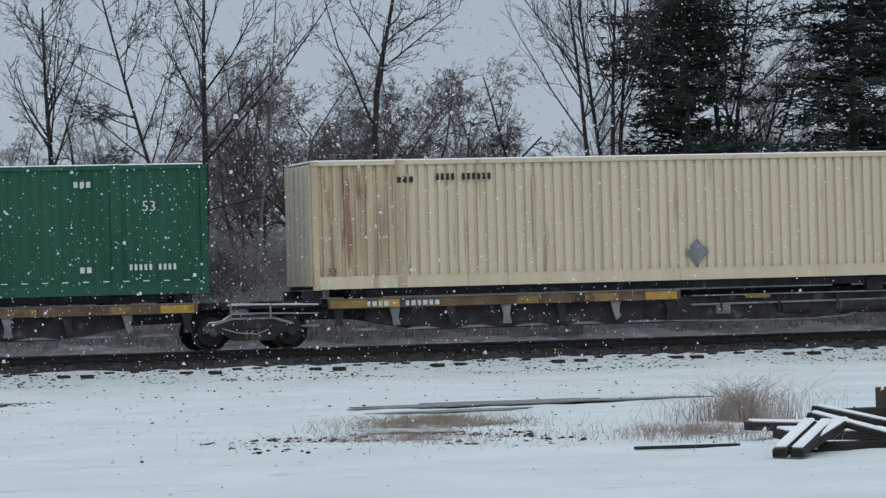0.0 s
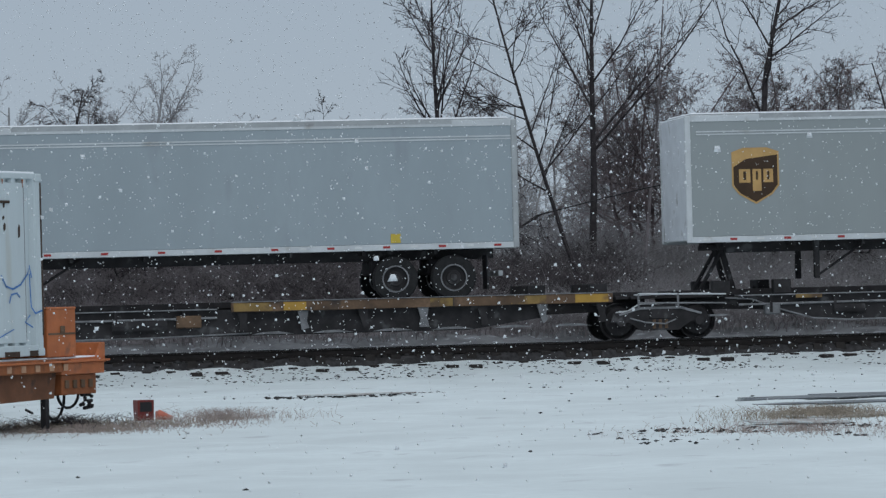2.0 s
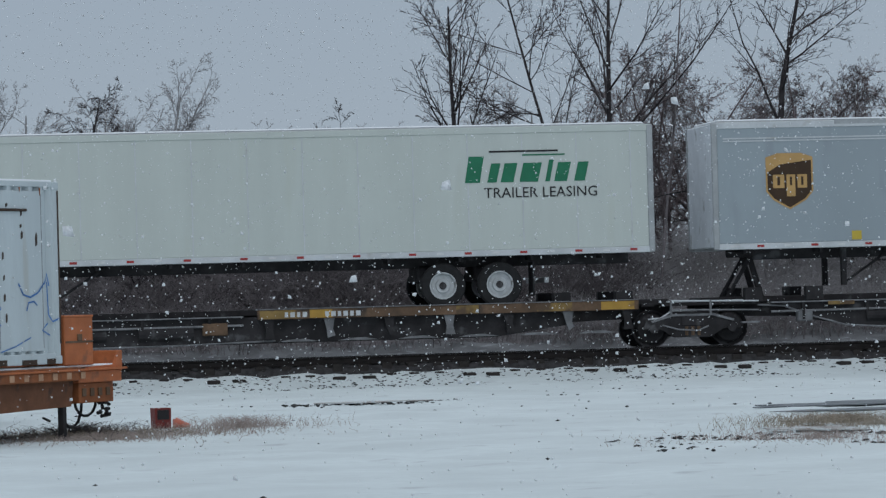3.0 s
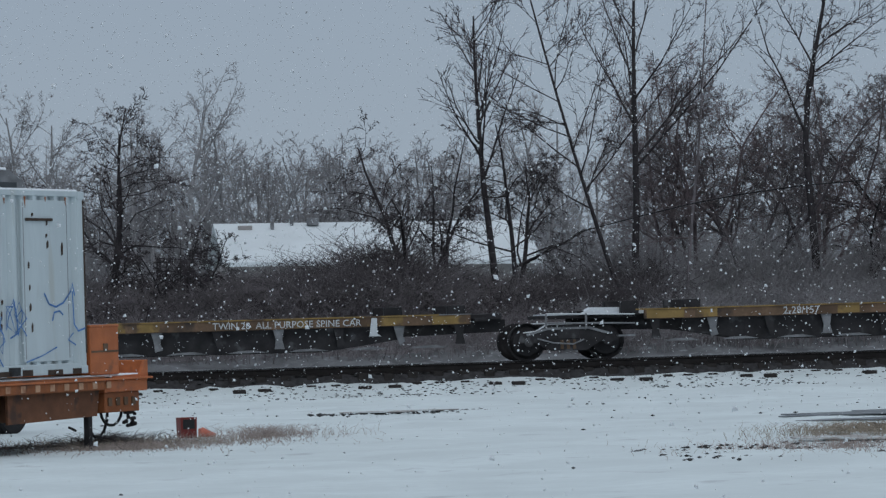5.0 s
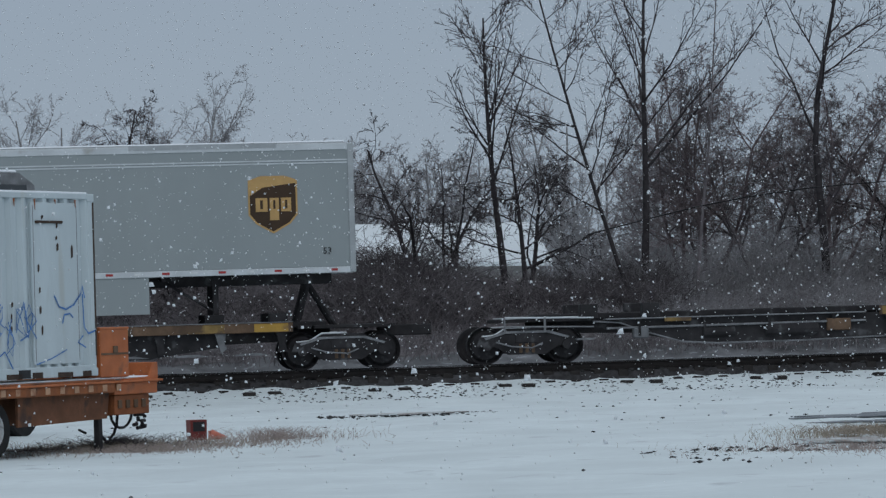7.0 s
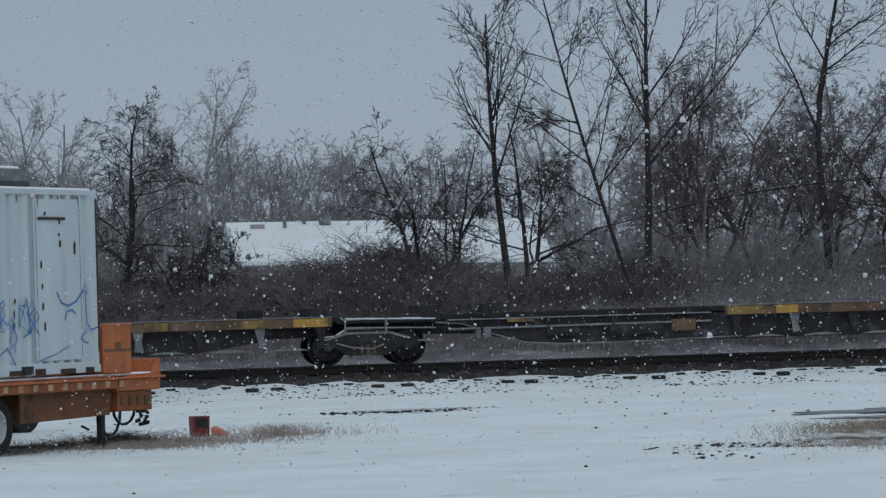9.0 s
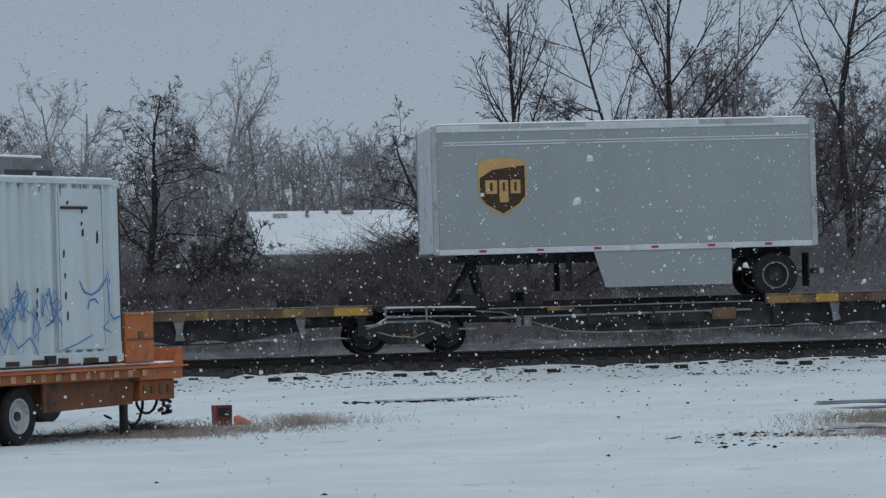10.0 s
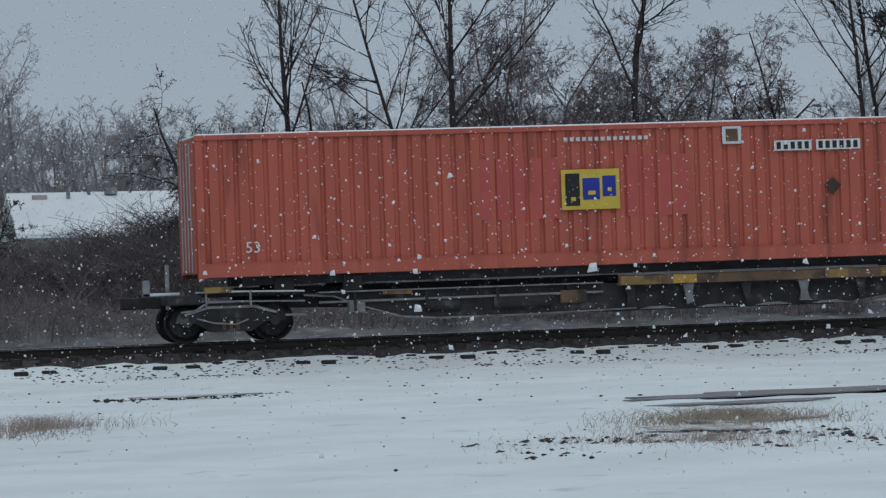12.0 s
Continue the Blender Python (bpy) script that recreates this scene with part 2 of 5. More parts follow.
def sticks(segs, sides=3):
    """Many tapered sticks as one mesh's points and faces. segs: rows of start, end, two radii."""
    s = np.asarray(segs, dtype=float)
    p, q, r0, r1 = s[:, 0:3], s[:, 3:6], s[:, 6], s[:, 7]
    d = q - p
    d /= np.maximum(np.linalg.norm(d, axis=1, keepdims=True), 1e-9)
    ref = np.where(np.abs(d[:, 2:3]) < 0.9, np.array([[0, 0, 1.0]]), np.array([[1.0, 0, 0]]))
    u = np.cross(d, ref)
    u /= np.linalg.norm(u, axis=1, keepdims=True)
    w = np.cross(d, u)
    k = sides
    v = np.zeros((len(s), 2 * k, 3))
    for i in range(k):
        a = 2 * math.pi * i / k
        o = u * math.cos(a) + w * math.sin(a)
        v[:, i], v[:, k + i] = p + o * r0[:, None], q + o * r1[:, None]
    base = (np.arange(len(s)) * 2 * k)[:, None]
    f = np.concatenate([base + np.array([[i, (i + 1) % k, k + (i + 1) % k, k + i]]) for i in range(k)])
    return v.reshape(-1, 3), f


def raw_mesh(name, v, f, mat, smooth=False):
    me = bpy.data.meshes.new(name)
    v, f = np.asarray(v, dtype=np.float32), np.asarray(f, dtype=np.int32)
    me.vertices.add(len(v))
    me.vertices.foreach_set("co", v.ravel())
    k = f.shape[1]
    me.loops.add(f.size)
    me.loops.foreach_set("vertex_index", f.ravel())
    me.polygons.add(len(f))
    me.polygons.foreach_set("loop_start", np.arange(0, f.size, k, dtype=np.int32))
    for m in (mat if isinstance(mat, (list, tuple)) else [mat]):
        me.materials.append(M[m])
    me.update(calc_edges=True)
    me.validate()
    if smooth:
        me.polygons.foreach_set("use_smooth", [True] * len(me.polygons))
    return me


def tube(points, r, sides=5, flat=1.0):
    """One bent tube through the points, in the x-z plane or nearly so; flat squeezes it in y."""
    p = [Vector(q) for q in points]
    bm = bmesh.new()
    rings = []
    for i, q in enumerate(p):
        d = (p[min(i + 1, len(p) - 1)] - p[max(i - 1, 0)]).normalized()
        up = Vector((0, 1, 0))
        side = d.cross(up).normalized()
        rings.append([bm.verts.new(q + side * r * math.cos(2 * math.pi * k / sides) + up * r * flat * math.sin(2 * math.pi * k / sides)) for k in range(sides)])
    for a, b in zip(rings, rings[1:]):
        for k in range(sides):
            bm.faces.new((a[k], a[(k + 1) % sides], b[(k + 1) % sides], b[k]))
    bm.faces.new(rings[0][::-1]), bm.faces.new(rings[-1])
    bmesh.ops.recalc_face_normals(bm, faces=bm.faces[:])
    return bm


def letters(text, size, name="lettering"):
    """A mesh of plain lettering in the x-z plane, its foot at the left on the origin, facing -y."""
    c = bpy.data.curves.new(name, "FONT")
    c.body, c.size, c.extrude, c.resolution_u = text, size, 0.002, 2
    o = new(name, c)
    me = bpy.data.meshes.new_from_object(o.evaluated_get(bpy.context.evaluated_depsgraph_get()))
    bpy.data.objects.remove(o)
    me.transform(Euler((radians(90), 0, 0)).to_matrix().to_4x4())
    me.materials.clear()
    return me


# ---- the ground: one sheet to the horizon ----
def ground_height(x, y):
    """Yard at 0, shoulder up to the track bed, a ditch road behind it, then a bank with brush."""
    z = np.interp(y, [-3000, 60, 74, 78.6, 79.9, 80.03, 82.58, 83.4, 85.5, 88, 91, 99, 104, 200, 3000], [0, 0, 0.0, 0.10, 0.345, 0.495, 0.495, 0.36, 0.36, 0.5, 0.85, 2.0, 1.9, 2.0, 2.0])
    return z


rng = np.random.default_rng(5)
gx = np.concatenate([[-3000, -800, -250, -90, -40], np.arange(-20, 60, 0.3), [70, 100, 180, 400, 1000, 3000]])
gy = np.concatenate([[-3000, -600, -100, -20, 10], np.arange(26, 76, 0.35), np.arange(76, 86, 0.15), np.arange(86, 108, 0.5), [115, 130, 160, 220, 400, 1000, 3000]])
GX, GY = np.meshgrid(gx, gy)
GZ = ground_height(GX, GY)
inside = (GX > -19) & (GX < 59) & (GY > 27) & (GY < 107)
wob = 0.022 * np.sin(GX * 0.9 + 1.3 * np.sin(GY * 0.31)) * np.sin(GY * 0.53 + 0.4) + 0.012 * np.sin(GX * 2.7 + GY * 1.1) + rng.normal(0, 0.006, GX.shape)
for rut in (66.6, 68.3):
    wob -= 0.05 * np.exp(-((GY - rut - 0.25 * np.sin(GX * 0.25)) / 0.22) ** 2)
GZ = GZ + np.where(inside & (GY < 79), wob, 0) + np.where(inside & (GY > 86), 0.08 * np.sin(GX * 1.3 + GY) + rng.normal(0, 0.04, GX.shape), 0)
GZ = GZ + np.where(inside & (GY > 79.9) & (GY < 86), rng.normal(0, 0.018, GX.shape), 0)
nx, ny = len(gx), len(gy)
idx = np.arange(nx * ny).reshape(ny, nx)
gf = np.stack([idx[:-1, :-1], idx[:-1, 1:], idx[1:, 1:], idx[1:, :-1]], -1).reshape(-1, 4)
ground_me = raw_mesh("ground", np.stack([GX, GY, GZ], -1).reshape(-1, 3), gf, ["snow", "ballast", "dust_snow", "earth"], True)
yc = (GY[:-1, :-1] + GY[1:, 1:]).ravel() / 2
edge = 79.86
ground_me.polygons.foreach_set("material_index", np.where(yc < edge, 0, np.where(yc < 83.6, 1, np.where(yc < 91, 2, np.where(yc < 104, 3, 0)))).astype(np.int32))
tagged(new("ground", ground_me), "snow-covered yard rising to a dark ballast track bed and brushy bank", "ground", kind="structure")


def height_at(x, y):
    return float(ground_height(np.array(x), np.array(y)))


# ---- track ----
RAIL_TOP, TRACK_Y = 0.70, 81.3


def rail(y):
    bm = bmesh.new()
    prof = [(-0.07, 0), (0.07, 0), (0.07, 0.012), (0.012, 0.03), (0.012, 0.125), (0.036, 0.14), (0.036, 0.168), (0.028, 0.172), (-0.028, 0.172), (-0.036, 0.168), (-0.036, 0.14), (-0.012, 0.125), (-0.012, 0.03), (-0.07, 0.012)]
    a = [bm.verts.new((-150, dy, z)) for dy, z in prof]
    b = [bm.verts.new((200, dy, z)) for dy, z in prof]
    for i in range(len(a)):
        f = bm.faces.new((a[i], a[(i + 1) % len(a)], b[(i + 1) % len(a)], b[i]))
        f.material_index = 1 if 7 <= i <= 8 else 0
    bmesh.ops.recalc_face_normals(bm, faces=bm.faces[:])
    ob = part("rail", bm, ["rail", "rail_head"], at=pose(0, y, RAIL_TOP - 0.172))
    return tagged(ob, "dark steel rail with a bright worn head", "rail", "rails of the track", "structure")


rail(TRACK_Y - 0.75), rail(TRACK_Y + 0.75)

# ---- vegetation ----
def grow(segs, r, p, d, length, radius, level, spec):
    """One branch in short pieces, with its side branches. spec: per level (children, length ratio, angle, wander, lift)."""
    kids, ratio, angle, wander, lift = spec[level][:5]
    steps = 7 if level == 0 else 1 if level + 1 == len(spec) else (7, 5, 4, 2)[level]
    start = 0.12 if level else spec[0][5] if len(spec[0]) > 5 else 0.2
    pts, dirs, cur = [p.copy()], [d.copy()], d.copy()
    for i in range(steps):
        cur = cur + r.normal(0, wander, 3) + np.array([0, 0, lift])
        cur /= np.linalg.norm(cur)
        pts.append(pts[-1] + cur * length / steps)
        dirs.append(cur.copy())
        a, b = radius * (1 - 0.8 * i / steps), radius * (1 - 0.8 * (i + 1) / steps)
        segs[level].append((*pts[-2], *pts[-1], a, b))
    if level + 1 < len(spec):
        for k in range(kids):
            u = start + (1 - start) * (k + r.random()) / kids
            j = min(int(u * steps), steps - 1)
            q = pts[j] + (pts[j + 1] - pts[j]) * (u * steps - j)
            side = np.cross(dirs[j + 1], r.normal(0, 1, 3))
            side /= np.linalg.norm(side)
            a = radians(angle * r.uniform(0.65, 1.3))
            nd = dirs[j + 1] * math.cos(a) + side * math.sin(a)
            ln = length * ratio * (1.15 - 0.75 * u) * r.uniform(0.7, 1.2)
            grow(segs, r, q, nd / np.linalg.norm(nd), ln, max(radius * (1 - 0.8 * u) * 0.48, 0.0075), level + 1, spec)


def tree(name, label, at, height, radius, spec, seed, twig="dark_twig", stems=1, lean=(0, 0), splay=0.25, fine=1.0, group="", bark="bark"):
    r = np.random.default_rng(seed)
    segs = [[] for _ in spec]
    for s in range(stems):
        d = np.array([lean[0], lean[1], 1.0])
        base = np.zeros(3)
        if stems > 1:
            a = 2 * math.pi * (s + r.random() * 0.6) / stems
            d += np.array([math.cos(a), math.sin(a), 0]) * splay * r.uniform(0.5, 1.3)
            base = np.array([math.cos(a), math.sin(a), 0]) * 0.15 * stems * 0.3
        grow(segs, r, base, d / np.linalg.norm(d), height * r.uniform(0.85, 1.05), radius, 0, spec)
    top = thing(name, label, "tree", group, pose(*at))
    v, f = sticks(segs[0] + segs[1], 6)
    part("trunk", raw_mesh("trunk", v, f, bark, True), None, top)
    fines = [x for l in segs[2:] for x in l]
    if fines:
        fines = [(*x[:6], x[6] * fine, x[7] * fine) for x in fines]
        v, f = sticks(fines, 3)
        part("crown", raw_mesh("crown", v, f, twig), None, top)
    return top


# per level: branches, length against the parent's, angle, wander, lift; the first also where the crown begins
SLENDER = [(15, 0.48, 38, 0.03, 0.02, 0.42), (8, 0.46, 32, 0.06, 0.06), (4, 0.5, 36, 0.12, 0.05), (1, 0.55, 40, 0.16, 0.02), (0, 0, 0, 0.2, 0.0)]
FAN = [(13, 0.60, 40, 0.03, 0.01, 0.34), (10, 0.36, 30, 0.045, 0.035), (5, 0.5, 34, 0.10, 0.03), (2, 0.55, 38, 0.15, 0.0), (0, 0, 0, 0.2, 0.0)]
SWEEP = [(24, 0.46, 58, 0.03, 0.0, 0.25), (9, 0.36, 30, 0.06, 0.035), (5, 0.5, 34, 0.12, 0.03), (1, 0.6, 38, 0.15, 0.0), (0, 0, 0, 0.2, 0.0)]
CROOKED = [(12, 0.44, 52, 0.05, 0.01, 0.42), (9, 0.42, 42, 0.13, 0.06), (5, 0.5, 40, 0.17, 0.03), (2, 0.55, 42, 0.2, 0.0), (0, 0, 0, 0.2, 0.0)]
THICKET = [(13, 0.46, 56, 0.14, 0.01, 0.22), (8, 0.52, 50, 0.2, 0.01), (7, 0.5, 52, 0.24, 0.0), (4, 0.5, 52, 0.25, 0.0), (0, 0, 0, 0.25, 0.0)]
SPREAD = [(9, 0.68, 46, 0.06, 0.03, 0.38), (8, 0.45, 40, 0.12, 0.05), (7, 0.45, 45, 0.16, 0.02), (2, 0.6, 45, 0.2, 0.0), (0, 0, 0, 0.2, 0.0)]
DROOP = [(12, 0.6, 58, 0.10, 0.0, 0.2), (8, 0.45, 45, 0.2, -0.10), (7, 0.5, 46, 0.24, -0.10), (4, 0.5, 46, 0.22, -0.08), (0, 0, 0, 0.2, -0.05)]

BANK = 1.8
tree("bare_tree", "tall slender bare tree with ascending dark limbs", (15.35, 98, BANK), 9.2, 0.12, SLENDER, 11, "vine", lean=(-0.125, 0), fine=1.3)
tree("bare_tree", "tall bare tree with a wide fan of limbs", (19.25, 98.5, BANK), 11.0, 0.125, FAN, 12, "vine", lean=(-0.035, 0), fine=1.3)
tree("bare_tree", "leaning bare tree with long side branches", (18.75, 97.5, BANK), 10.2, 0.07, SWEEP, 13, "vine", lean=(-0.25, 0), fine=1.25)
tree("bare_tree", "tall bare tree with crooked side limbs", (24.2, 98, BANK), 10.2, 0.13, CROOKED, 14, "vine", fine=1.3)
tree("bare_tree", "thin young bare tree", (20.3, 97, BANK), 9.4, 0.05, [(12, 0.2, 34, 0.03, 0.02, 0.45), (5, 0.4, 34, 0.1, 0.05), (3, 0.5, 38, 0.14, 0.03), (0, 0, 0, 0.2, 0.0)], 15, "twig", lean=(0.06, 0), bark="twig")
tree("vine_tree", "small bare tree wrapped in dark vines", (15.95, 98.5, BANK), 5.2, 0.09, DROOP, 16, "vine", 2, splay=0.07)
tree("vine_tree", "thin crooked bare tree with curling vines", (13.85, 98.2, BANK), 4.7, 0.06, [(9, 0.22, 60, 0.12, 0.0, 0.35), (7, 0.5, 50, 0.25, -0.08), (5, 0.5, 50, 0.25, -0.05), (0, 0, 0, 0.2, 0.0)], 66, "vine", 2, splay=0.06)
tree("thicket_tree", "dense reddish bare tree of many fine twigs", (21.2, 101, BANK), 7.0, 0.07, THICKET, 17, "red_twig", 6, splay=0.40, bark="red_twig")
tree("thicket_tree", "dense dark bare tree of many fine twigs", (22.9, 100, BANK), 6.9, 0.07, THICKET, 18, "dark_twig", 4, splay=0.38, bark="dark_twig")
tree("thicket_tree", "dense brown bare tree leaning over the bank", (24.9, 100.6, BANK), 6.6, 0.07, THICKET, 67, "red_twig", 4, lean=(-0.1, 0), splay=0.36, bark="red_twig")
tree("arching_tree", "old bare tree with drooping arched limbs", (13.15, 98, BANK), 4.6, 0.10, DROOP, 19, "vine", 3, lean=(-0.12, 0), splay=0.5)
tree("vine_tree", "bare tree hung with dark vines", (4.9, 98, BANK), 5.8, 0.09, DROOP, 20, "vine", 2, splay=0.12)
tree("shrub", "low rounded shrub of drooping dark twigs", (6.5, 97, BANK - 0.1), 2.7, 0.05, DROOP, 21, "vine", 5, splay=0.7)
tree("arching_tree", "crooked bare tree with arched dark branches", (25.6, 98.6, BANK), 6.2, 0.11, DROOP, 22, "vine", 2, lean=(0.18, 0), splay=0.3)
tree("bare_tree", "bare tree with many upright twigs", (28.2, 100, BANK), 6.6, 0.08, THICKET, 23, "red_twig", 3, splay=0.25)
tree("bare_tree", "cluster of tall bare stems", (30.9, 99, BANK), 10.2, 0.09, SLENDER, 24, "dark_twig", 4, splay=0.10)
tree("bare_tree", "tall bare tree among pines", (36.0, 103, BANK), 11.2, 0.11, FAN, 25, "red_twig", 2, splay=0.12)
tree("bare_tree", "tall bare tree with fine grey twigs", (41.8, 104, BANK), 11.2, 0.11, FAN, 26, "red_twig", 2, splay=0.12)
tree("bare_tree", "bare tree with dark upright limbs", (1.4, 99, BANK), 6.2, 0.08, THICKET, 27, "twig", 2, splay=0.2)


def pine(at, height, radius, seed, top_z=11.5):
    """A dark pine: trunk, ragged spreading boughs, many needle tufts."""
    r = np.random.default_rng(seed)
    top = thing("pine_tree", "tall dark green pine with shaggy boughs", "tree", "pines beside the track", pose(*at))
    v, f = sticks([(0, 0, 0, 0, 0, height, 0.17, 0.02)], 8)
    part("trunk", raw_mesh("trunk", v, f, "bark", True), None, top)
    boughs, tufts = [], []
    z = 1.0
    while z < min(height, top_z):
        for k in range(6):
            a, ln = r.random() * 6.28, radius * (1 - 0.85 * z / height) * r.uniform(0.4, 1.45)
            p, d = np.array([0, 0, z + r.normal(0, 0.1)]), np.array([math.cos(a), math.sin(a), r.uniform(0.0, 0.3)])
            for i in range(6):
                q = p + d * ln / 6
                boughs.append((*p, *q, 0.04 * (1 - i / 7), 0.04 * (1 - (i + 1) / 7)))
                if i > 1:
                    for _ in range(7):
                        c = p + (q - p) * r.random() + r.normal(0, 1, 3) * np.array([0.22, 0.22, 0.10])
                        for _ in range(6):
                            e = c + r.normal(0, 1, 3) * np.array([0.13, 0.13, 0.07])
                            tufts.append((*c, *e, 0.022, 0.006))
                p, d = q, d + np.array([r.normal(0, 0.14), r.normal(0, 0.14), -0.05])
        z += r.uniform(0.3, 0.55)
    v, f = sticks(boughs, 4)
    part("bough", raw_mesh("bough", v, f, "bark"), None, top)["kind"] = "stuff"
    v, f = sticks(tufts, 3)
    part("crown", raw_mesh("crown", v, f, "needle"), None, top)


pine((33.3, 99, BANK), 20, 2.6, 31), pine((34.3, 102, BANK), 18, 2.6, 32), pine((38.4, 99, BANK), 20, 2.9, 33), pine((40.6, 101, BANK), 19, 2.8, 34)
tree("thicket_tree", "tall thicket tree of fine twigs among pines", (37.2, 104, BANK), 8.6, 0.08, THICKET, 35, "red_twig", 3, splay=0.25)

# brush on the bank: nobody could count its stems
def brush(name, label, mat, n, x0, x1, y0, y1, low, tall, seed, rad=0.012):
    r = np.random.default_rng(seed)
    x, y = r.uniform(x0, x1, n), r.uniform(y0, y1, n)
    z = ground_height(x, y)
    mound = 0.55 + 0.45 * np.sin(x * 0.55 + 1.0) * np.sin(x * 0.21 + y * 0.3) + 0.25 * np.sin(x * 1.7)
    h = (low + (tall - low) * np.clip(mound, 0, 1)) * r.uniform(0.5, 1.15, n)
    out = []
    px, py, pz = x, y, z
    dx, dy = r.normal(0, 0.35, n), r.normal(0, 0.3, n)
    for i in range(3):
        qx, qy, qz = px + dx * h / 3, py + dy * h / 3, pz + h / 3 * (1.1 - 0.35 * i)
        out.append(np.stack([px, py, pz, qx, qy, qz, np.full(n, rad * (1 - 0.28 * i)), np.full(n, rad * (0.72 - 0.28 * i) + 0.002)], 1))
        for _ in range(2 if i < 2 else 1):
            ex, ey, ez = qx + r.normal(0, 0.22, n), qy + r.normal(0, 0.2, n), qz + r.normal(0.12, 0.14, n)
            out.append(np.stack([qx, qy, qz, ex, ey, ez, np.full(n, rad * 0.5), np.full(n, 0.003)], 1))
        px, py, pz = qx, qy, qz
        dx, dy = dx + r.normal(0, 0.35, n), dy + r.normal(0, 0.3, n)
    v, f = sticks(np.concatenate(out), 3)
    return tagged(new(name, raw_mesh(name, v, f, mat)), label, "brush", kind="stuff")


brush("bank_brush", "tangled leafless brush on the track bank", "twig", 9500, -6, 52, 89.5, 99, 0.35, 1.0, 41, 0.011)
brush("bank_brush", "pale dry stalks among the brush", "grey_twig", 2200, -6, 52, 89.5, 97, 0.3, 0.8, 42, 0.008)
brush("bank_brush", "dark leafless stems along the bank top", "vine", 2000, -6, 20, 94, 99.5, 0.5, 1.3, 40, 0.011)
brush("bramble", "dense mound of bramble on the bank", "dark_twig", 1500, 9.6, 13.2, 94, 98.5, 1.5, 2.6, 43)
brush("bramble", "paler bramble stems over the mound", "twig", 1900, 9.2, 13.8, 93.5, 98.5, 1.2, 2.3, 39)
brush("bramble", "tangled grey bramble along the bank top", "twig", 2200, 6, 19, 96.5, 99.5, 0.7, 1.35, 49)
brush("bramble", "dense vine mound under the trees", "dark_twig", 1100, 16.6, 19.6, 95, 100, 0.9, 2.2, 44)
# grey_twig puts the snowy haze into the colour of these clumps
brush("bramble", "dense undergrowth behind the track, paled as by haze", "grey_twig", 3000, 20, 48, 97, 103, 0.7, 2.7, 45)
brush("undergrowth", "grey undergrowth between the trees, paled as by haze", "grey_twig", 4200, 17, 48, 97, 104, 0.9, 3.0, 48)
brush("frosted_stalks", "stalks on the bank slope, paled as by haze", "grey_twig", 7500, 16.5, 50, 90, 98.5, 0.4, 1.5, 37, 0.010)
brush("bramble", "dark undergrowth under vine-hung trees", "twig", 1500, 4.0, 9.0, 95, 99, 0.5, 1.5, 46)
brush("undergrowth", "leafless undergrowth behind the bank, paled as by haze", "grey_twig", 1800, 24, 60, 108, 135, 1.5, 3.6, 47, 0.018)

# thicket behind the house, distance haze held in its grey colour
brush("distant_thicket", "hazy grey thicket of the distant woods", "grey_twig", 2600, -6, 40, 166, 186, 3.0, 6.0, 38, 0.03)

# far woods, with the haze put into their bark and twig colours
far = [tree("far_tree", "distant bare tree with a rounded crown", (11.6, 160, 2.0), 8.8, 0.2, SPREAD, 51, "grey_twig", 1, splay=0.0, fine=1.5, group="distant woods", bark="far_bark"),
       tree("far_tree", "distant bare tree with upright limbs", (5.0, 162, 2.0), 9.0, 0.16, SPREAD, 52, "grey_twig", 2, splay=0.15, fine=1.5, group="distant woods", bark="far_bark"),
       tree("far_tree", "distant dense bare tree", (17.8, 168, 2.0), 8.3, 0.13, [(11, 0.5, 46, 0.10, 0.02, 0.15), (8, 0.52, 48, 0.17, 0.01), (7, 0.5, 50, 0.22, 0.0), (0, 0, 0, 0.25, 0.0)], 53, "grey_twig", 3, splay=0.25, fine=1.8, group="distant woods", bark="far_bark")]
far.append(tree("thicket_tree", "bare tree of fine brown twigs, paled as by haze", (48.0, 117, 1.9), 5.2, 0.07, [(11, 0.5, 48, 0.10, 0.02, 0.15), (8, 0.52, 50, 0.2, 0.02), (7, 0.5, 52, 0.24, 0.0), (1, 0.6, 52, 0.25, 0.0), (0, 0, 0, 0.25, 0.0)], 54, "grey_twig", 3, splay=0.3, fine=1.3, bark="far_bark", group="trees behind the bank"))
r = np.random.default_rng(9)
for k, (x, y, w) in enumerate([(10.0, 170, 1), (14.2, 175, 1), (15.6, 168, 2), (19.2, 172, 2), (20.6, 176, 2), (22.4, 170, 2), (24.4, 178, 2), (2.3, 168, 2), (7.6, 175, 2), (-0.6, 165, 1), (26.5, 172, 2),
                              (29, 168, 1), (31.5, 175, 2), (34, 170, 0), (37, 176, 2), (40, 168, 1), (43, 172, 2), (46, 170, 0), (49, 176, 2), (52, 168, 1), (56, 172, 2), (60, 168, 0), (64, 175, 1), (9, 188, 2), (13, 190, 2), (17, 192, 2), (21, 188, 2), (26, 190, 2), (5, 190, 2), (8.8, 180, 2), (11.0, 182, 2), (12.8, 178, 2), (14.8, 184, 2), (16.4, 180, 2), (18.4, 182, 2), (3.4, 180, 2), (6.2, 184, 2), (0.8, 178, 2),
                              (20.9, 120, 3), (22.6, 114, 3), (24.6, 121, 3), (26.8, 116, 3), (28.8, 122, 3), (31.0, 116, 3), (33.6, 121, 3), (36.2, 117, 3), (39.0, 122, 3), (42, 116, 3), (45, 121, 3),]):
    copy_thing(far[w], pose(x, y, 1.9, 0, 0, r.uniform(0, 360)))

# ---- the train ----
SPEED = 17.7
